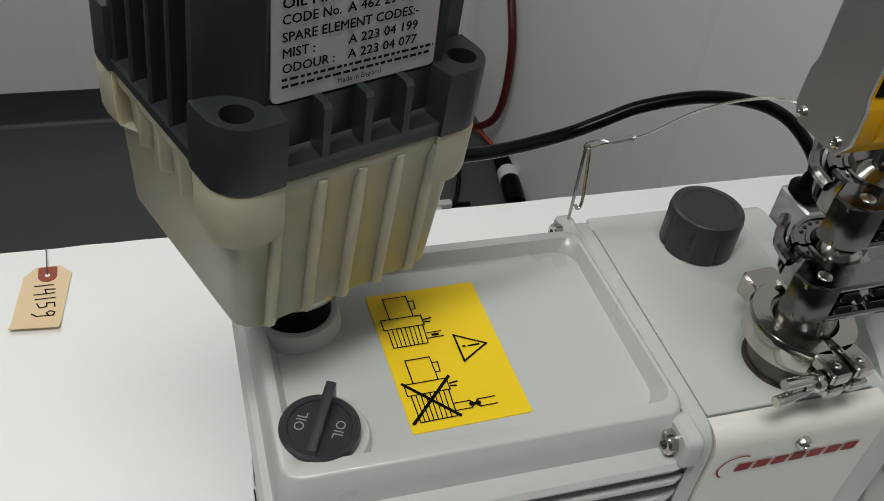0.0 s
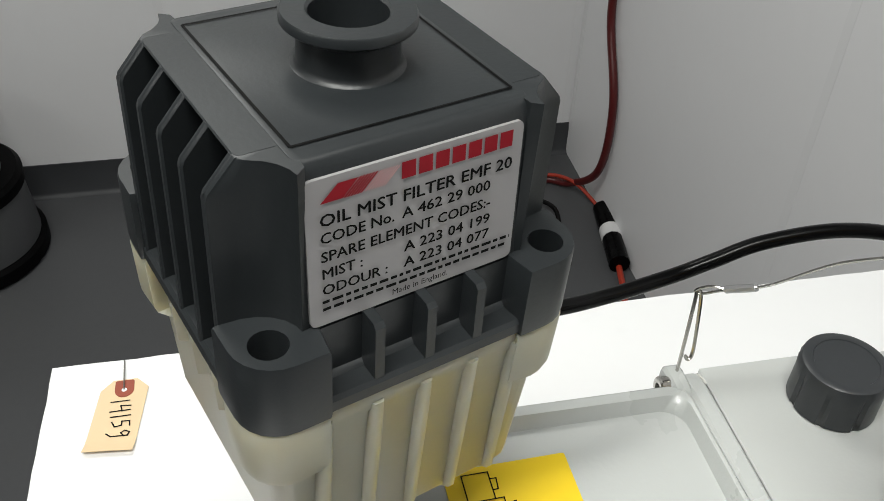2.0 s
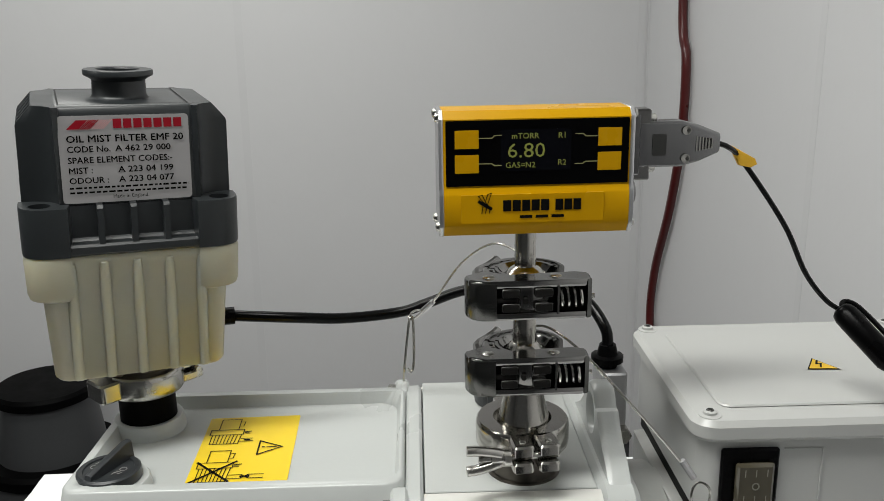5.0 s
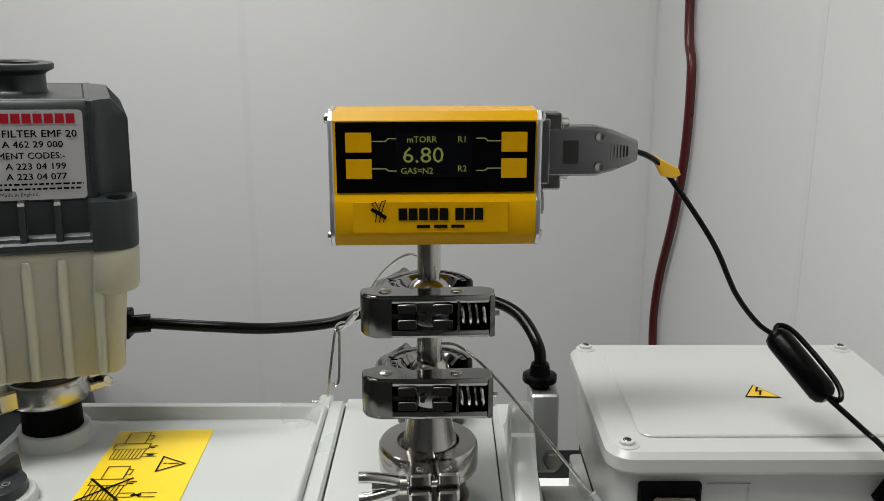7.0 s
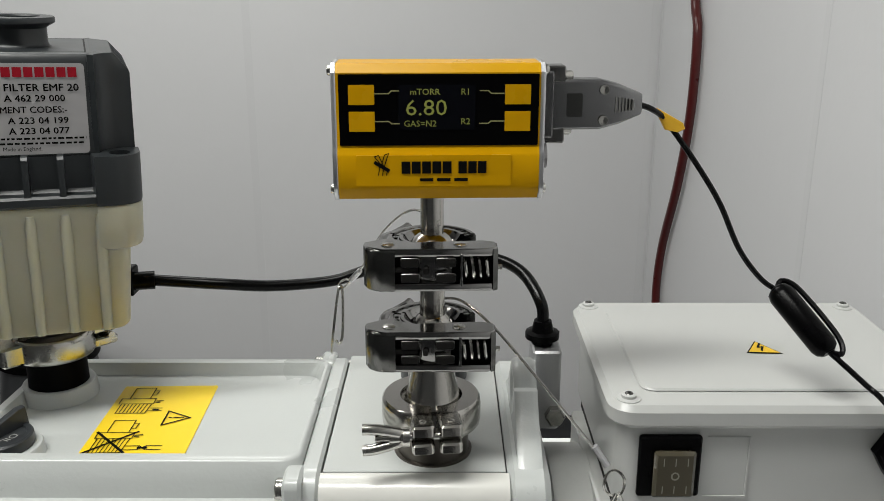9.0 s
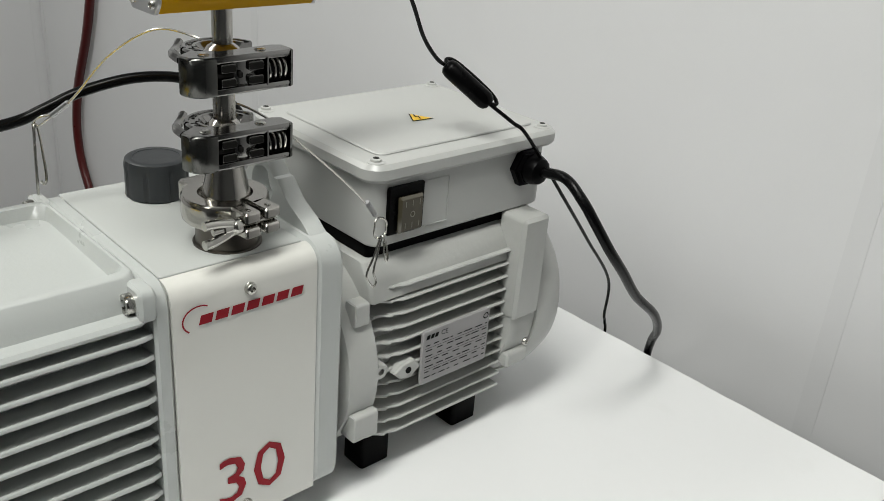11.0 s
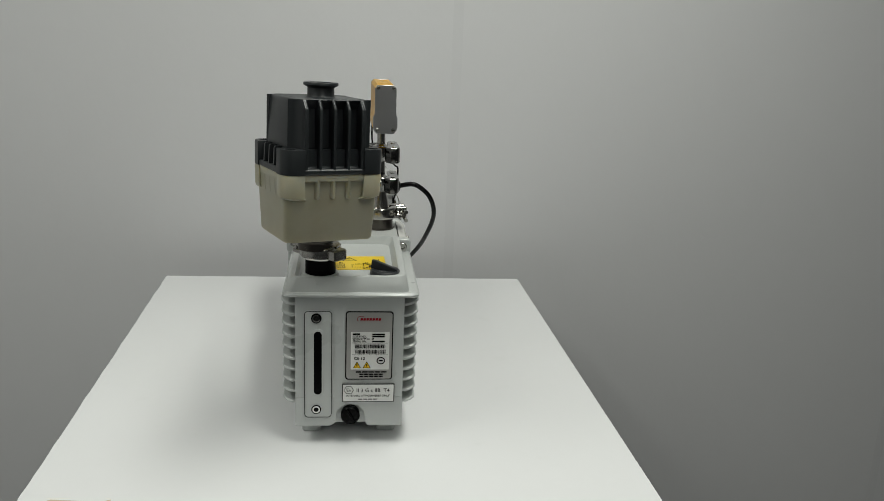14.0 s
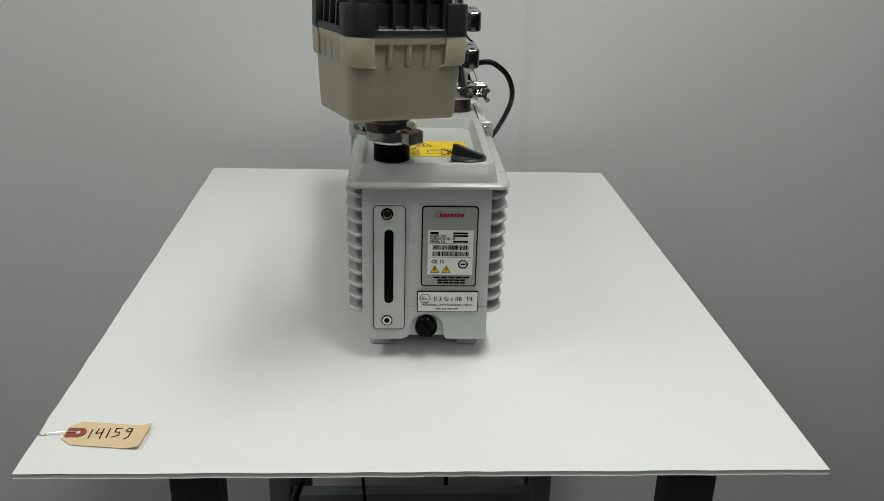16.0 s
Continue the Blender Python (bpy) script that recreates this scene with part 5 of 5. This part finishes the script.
brand_blocks(bm, m, -0.0205, 0.4270, 0.0078, 0.0068, 5, 0.0, 0.14)
brand_blocks(bm, m, 0.0108, 0.4270, 0.0270, 0.0068, 3, 0.0, 0.14)
for k in range(3):
    bar(bm, m, -0.0105 + 0.0095 * k, 0.4226, -0.0030 + 0.0095 * k, 0.4244)
stroke(bm, m, [(-0.0345, 0.4330), (-0.0280, 0.4290)], 0.0020)
for du, dv in ((0.0, 0.0075), (0.0055, 0.0085)):
    stroke(bm, m, [(-0.0315, 0.4318), (-0.0352 + du, 0.4290 + dv), (-0.0330 + du, 0.4298 + dv), (-0.0300, 0.4308)], 0.0005)
for du in (0.0, 0.0022, 0.0044):
    stroke(bm, m, [(-0.0325 + du, 0.4305 - 0.25 * du), (-0.0332 + du, 0.4262)], 0.0005)
part("brand_mark", bm, INK, gauge, "black brand mark as plain shapes")
bm = B(); lathe(bm, (-0.0035, 0, 0), "z", [(0.0150, 0.3735), (0.0150, 0.3790), (0.0100, 0.3850), (0.0068, 0.3870), (0.0068, 0.4150)], 28)
part("tube", bm, STEEL, gauge, "stainless steel tube")
# connector
bm = B(); slab(bm, "x", -0.0105, 0.4440, 0.0065, 0.4815, 0.0582, 0.0640, r=0.002, bev=0.0008)
con = part("connector_flange", bm, HOODM, gauge)
for z0, z1 in ((0.4745, 0.4840), (0.4410, 0.4500)):
    bm = B(); slab(bm, "x", -0.0095, z0, 0.0055, z1, 0.0600, 0.0705, r=0.0015, bev=0.0008)
    part("bracket", bm, CHROME, con)
for z in (0.4475, 0.4780):
    bm = B(); lathe(bm, (0, -0.002, z), "x", [(0.0028, 0.064), (0.0028, 0.0745), (0.0020, 0.0755), (0, 0.0755)], 12)
    part("thumb_screw", bm, SCREW, con)
bm = B()
loft(bm, [[Vector((x, -0.002 + y, z)) for y, z in rr(-w, 0.4625 - h, w, 0.4625 + h, 0.002, 3)] for x, w, h in ((0.0625, 0.0075, 0.0140), (0.0900, 0.0075, 0.0138), (0.1010, 0.0068, 0.0110), (0.1130, 0.0058, 0.0062), (0.1140, 0.0050, 0.0055))])
hood = part("connector_hood", bm, HOODM, con, "metal connector hood")
for z in (0.4540, 0.4710):
    bm = B(); lathe(bm, (0.0920, -0.0095, z), "y", [(0.0028, 0), (0.0028, -0.0012), (0.0014, -0.0012), (0, -0.0006)], 14)
    part("screw", bm, SCREW, hood)
bm = B(); slab(bm, "y", 0.0715, 0.4560, 0.0800, 0.4690, -0.0101, -0.0090, r=0.001)
part("moulded_pad", bm, GUN, hood)
for k in range(6):
    bm = B(); slab(bm, "y", 0.0985 + 0.0019 * k, 0.4580 + 0.0003 * k, 0.0993 + 0.0019 * k, 0.4670 - 0.0003 * k, -0.0094, -0.0082 + 0.0004 * k)
    part("grip_line", bm, SCREW, hood)
bm = B(); tube(bm, [(0.0582, -0.010, 0.4345), (0.0605, -0.010, 0.4345)], 0.007, 16, 1)
part("port_plug", bm, LABELW, gauge, "clear plastic port cover")

# gauge lead with ferrite
lead = thing("gauge_lead", "thin black gauge lead with a ferrite block and yellow flag", "cable", (0.56, -0.03, 0.2912))
bm = B(); tube(bm, [(0.4575, -0.0200, 0.4622), (0.4660, -0.0170, 0.4590), (0.4764, -0.0100, 0.4510), (0.4960, -0.0080, 0.4260), (0.5120, -0.0080, 0.4020), (0.5260, -0.0080, 0.3740), (0.5400, -0.0100, 0.3560), (0.5512, -0.0122, 0.3483)], 0.0017, 8)
part("cable", bm, CABLEM, lead)
bm = B(); tube(bm, [(0.5720, -0.0430, 0.3225), (0.5902, -0.0550, 0.3069), (0.6037, -0.0620, 0.2944), (0.6640, -0.0600, 0.2278), (0.7345, -0.0450, 0.1594), (0.8205, -0.0200, 0.0790), (0.8450, -0.0060, 0.0200), (0.8560, -0.0010, 0.0030), (0.8640, 0.0, -0.0400), (0.8700, -0.0050, -0.3)], 0.0017, 8)
part("cable", bm, CABLEM, lead)
fa, fb = Vector((0.5500, -0.0105, 0.3498)), Vector((0.5722, -0.0440, 0.3218))
fd = (fb - fa).normalized()
bm = B()
rings = []
for t, r in ((0, 0.0040), (0.002, 0.0068), (0.006, 0.0080), (0.05 - 0.0068, 0.0080), (0.0468, 0.0068), (0.0490, 0.0040)):
    p = fa + fd * t
    s1 = fd.cross(Vector((0, 0, 1))).normalized()
    s2 = fd.cross(s1)
    rings.append([p + r * (s1 * math.cos(2 * math.pi * k / 18) + s2 * math.sin(2 * math.pi * k / 18)) for k in range(18)])
loft(bm, rings)
part("ferrite", bm, BLACKPL, lead, "black ferrite block")
o = Vector((0.0095, 0.002, 0.003))
bm = B(); tube(bm, [fa + fd * 0.001, fa + o * 0.6 - fd * 0.003, fa + o * 1.1 + fd * 0.006, fa + o * 1.1 + fd * 0.040, fb + o * 0.6 + fd * 0.003, fb - fd * 0.001], 0.0017, 8)
part("cable_loop", bm, CABLEM, lead)
bm = B(); prism(bm, "y", [(0.4700, 0.4590), (0.4765, 0.4555), (0.4855, 0.4505), (0.4870, 0.4470), (0.4830, 0.4450), (0.4755, 0.4465), (0.4720, 0.4530)], -0.0125, -0.0085, 0.0006)
part("flag", bm, FLAGY, lead, "folded yellow tape flag")

# ---- cables ----
bm = B(); tube(bm, [(0.6224, -0.0640, 0.2600), (0.6205, -0.0950, 0.2640), (0.6200, -0.1180, 0.2505), (0.6250, -0.1310, 0.2330), (0.6400, -0.1390, 0.2080), (0.6650, -0.1397, 0.1804), (0.7050, -0.1322, 0.1416), (0.7600, -0.1220, 0.1000), (0.8100, -0.1000, 0.0550), (0.8400, -0.0780, 0.0200), (0.8580, -0.0650, -0.0200), (0.8650, -0.0600, -0.1200), (0.8650, -0.0600, -0.9), (0.83, -0.06, FL + 0.008), (0.7, -0.1, FL + 0.008)], 0.0047, 12)
solid("power_cable", bm, CABLEM, "thick black power cable leaving the terminal box", "cable")
hose = thing("valve_cable", "black cable arching from the valve gland to the filter", "cable", (0.27, 0.12, 0.25))
bm = B(); tube(bm, [(0.4215, 0.0953, 0.281), (0.4205, 0.1010, 0.298), (0.4080, 0.1220, 0.3150), (0.3853, 0.1360, 0.3225), (0.3500, 0.1450, 0.3235), (0.3100, 0.1500, 0.3160), (0.2815, 0.1500, 0.3062), (0.2576, 0.1490, 0.2990), (0.2136, 0.1390, 0.2985), (0.1750, 0.1290, 0.3035), (0.1220, 0.1240, 0.3085)], 0.0045, 12)
part("cable", bm, CABLEM, hose)
bm = B(); tube(bm, [(0.1260, 0.1245, 0.3083), (0.1100, 0.1200, 0.3088)], 0.0072, 12, 2)
part("strain_relief", bm, BLACKPL, hose)
bm = B(); slab(bm, "x", 0.1120, 0.2990, 0.1280, 0.3205, 0.1075, 0.1130, r=0.002, bev=0.001)
part("plug_plate", bm, BLACKPL, hose)

# ---- lanyards with clips ----
WIRE = SCREW
lan = thing("wire_lanyard", "thin steel wire lanyard with a spring clip on the pump cover", "lanyard", (0.265, 0.133, 0.2475))
bm = B(); tube(bm, [(0.3430, -0.0100, 0.3790), (0.3440, 0.0220, 0.3820), (0.3270, 0.0500, 0.3830), (0.3060, 0.0800, 0.3600), (0.2880, 0.1050, 0.3260), (0.2780, 0.1220, 0.3100)], 0.0009, 6)
part("wire", bm, WIRE, lan)
bm = B(); tube(bm, [(0.2850, 0.1100, 0.3205), (0.2770, 0.1235, 0.3085)], 0.0023, 8, 2)
part("crimp", bm, ALU, lan)
bm = B(); tube(bm, [(0.2770, 0.1235, 0.3085), (0.2715, 0.1280, 0.3075), (0.2670, 0.1325, 0.3030), (0.2660, 0.1345, 0.2985), (0.2690, 0.1325, 0.2985), (0.2740, 0.1275, 0.3040), (0.2775, 0.1235, 0.3080)], 0.0009, 6)
part("loop", bm, WIRE, lan)
bm = B(); tube(bm, [(0.2600, 0.1220, 0.2470), (0.2615, 0.1245, 0.2650), (0.2650, 0.1310, 0.2930), (0.2668, 0.1340, 0.3000), (0.2690, 0.1325, 0.2960), (0.2690, 0.1270, 0.2700), (0.2680, 0.1240, 0.2590), (0.2655, 0.1230, 0.2560), (0.2635, 0.1235, 0.2590)], 0.0011, 6)
part("clip", bm, WIRE, lan)
lan = thing("wire_lanyard", "thin steel wire lanyard hanging over the motor with rings and clips", "lanyard", (0.45, -0.05, 0.2))
bm = B(); tube(bm, [(0.3460, -0.002, 0.3400), (0.3600, -0.008, 0.3400), (0.3800, -0.022, 0.3270), (0.4050, -0.040, 0.3020), (0.4260, -0.053, 0.2790), (0.4400, -0.0575, 0.2620)], 0.0009, 6)
part("wire", bm, WIRE, lan)
bm = B(); tube(bm, [(0.4365, -0.0570, 0.2680), (0.4445, -0.0580, 0.2560)], 0.0022, 8, 2)
part("crimp", bm, ALU, lan)
bm = B(); tube(bm, [(0.4490 + 0.0062 * math.cos(t * math.pi / 8), -0.0590 - 0.001 * math.sin(t), 0.2445 + 0.0085 * math.sin(t * math.pi / 8)) for t in range(17)], 0.0008, 6, 2)
part("ring", bm, WIRE, lan)
bm = B(); tube(bm, [(0.4500, -0.0595, 0.2380), (0.4440, -0.0600, 0.2230), (0.4375, -0.0600, 0.2090), (0.4390, -0.0605, 0.2020), (0.4440, -0.0605, 0.1960), (0.4470, -0.0600, 0.2000), (0.4440, -0.0600, 0.2090), (0.4470, -0.0600, 0.2230), (0.4510, -0.0595, 0.2370)], 0.0009, 6)
part("clip", bm, WIRE, lan)
bm = B(); tube(bm, [(0.4520, -0.0595, 0.2390), (0.4555, -0.0595, 0.2300), (0.4580, -0.0595, 0.2190), (0.4565, -0.0600, 0.2150), (0.4545, -0.0600, 0.2200), (0.4525, -0.0600, 0.2330)], 0.0009, 6)
part("clip", bm, WIRE, lan)

# ---- tag ----
tag = thing("paper_tag", "manila paper tag with a handwritten number lying on the board", "tag", (-0.115, 0.36, 0.0))
tag.location = (-0.124, 0.361, 0.0)
bm = B()
rows = []
for k in range(9):
    t = k / 8
    v = 0.3229 + (0.3965 - 0.3229) * t
    u0, u1 = -0.1401 + (-0.1312 + 0.1401) * t, -0.0975 + (-0.0885 + 0.0975) * t
    lift = 0.0010 + 0.0045 * max(0, (0.342 - v) / 0.02) ** 2
    rows.append([Vector((u0, v + 0.002 * (1 - t), lift)), Vector((u1, v - 0.002 * (1 - t), lift)), Vector((u1, v - 0.002 * (1 - t), lift + 0.0004)), Vector((u0, v + 0.002 * (1 - t), lift + 0.0004))])
rows.append([Vector((-0.1205, 0.4085, 0.001)), Vector((-0.0990, 0.4085, 0.001)), Vector((-0.0990, 0.4085, 0.0014)), Vector((-0.1205, 0.4085, 0.0014))])
loft(bm, rows)
part("card", bm, PAPER, tag)
TH = (-0.1100, 0.3950)
bm = B(); lathe(bm, (*TH, 0.0014), "z", [(0.0085, 0), (0.0085, 0.0008), (0.0024, 0.0008), (0.0024, 0.0)], 24, False, False)
slab(bm, "z", TH[0] - 0.0085, TH[1] - 0.001, TH[0] + 0.0085, TH[1] + 0.0120, 0.0014, 0.0020, r=0.002)
part("hole_patch", bm, TAGRED, tag, "reddish-brown reinforcing patch")
bm = B(); lathe(bm, (*TH, 0.0022), "z", [(0.0024, 0), (0, 0.0001)], 20, False, False)
part("hole", bm, BOARD, tag)
bm = B(); tube(bm, [(TH[0], TH[1], 0.0030), (-0.1110, 0.4100, 0.0035), (-0.1125, 0.4300, 0.0012), (-0.1130, 0.4345, -0.003), (-0.1140, 0.4360, -0.05)], 0.0007, 6)
part("wire", bm, WIRE, tag)
bm = B()
hm = pose(-0.1205, 0.3815, 0.0019, 0, 0, -86)
for pts in (([(0, 0), (0.001, 0.016)]), ([(0.0075, 0.017), (0.0060, 0.0085), (0.0125, 0.0095)], ), ([(0.0125, 0.0165), (0.0115, -0.0010)],), ([(0.0190, 0.0165), (0.0180, 0.0000)],), ([(0.0310, 0.0160), (0.0255, 0.0160), (0.0248, 0.0095), (0.0295, 0.0090), (0.0300, 0.0030), (0.0240, 0.0008)],), ([(0.0420, 0.0140), (0.0385, 0.0158), (0.0360, 0.0120), (0.0380, 0.0085), (0.0420, 0.0110), (0.0420, 0.0140), (0.0405, 0.0000), (0.0365, -0.0040)],)):
    line = pts if isinstance(pts, list) and isinstance(pts[0], tuple) else pts[0]
    stroke(bm, hm, line, 0.0013)
part("writing", bm, INK, tag, "handwritten number")
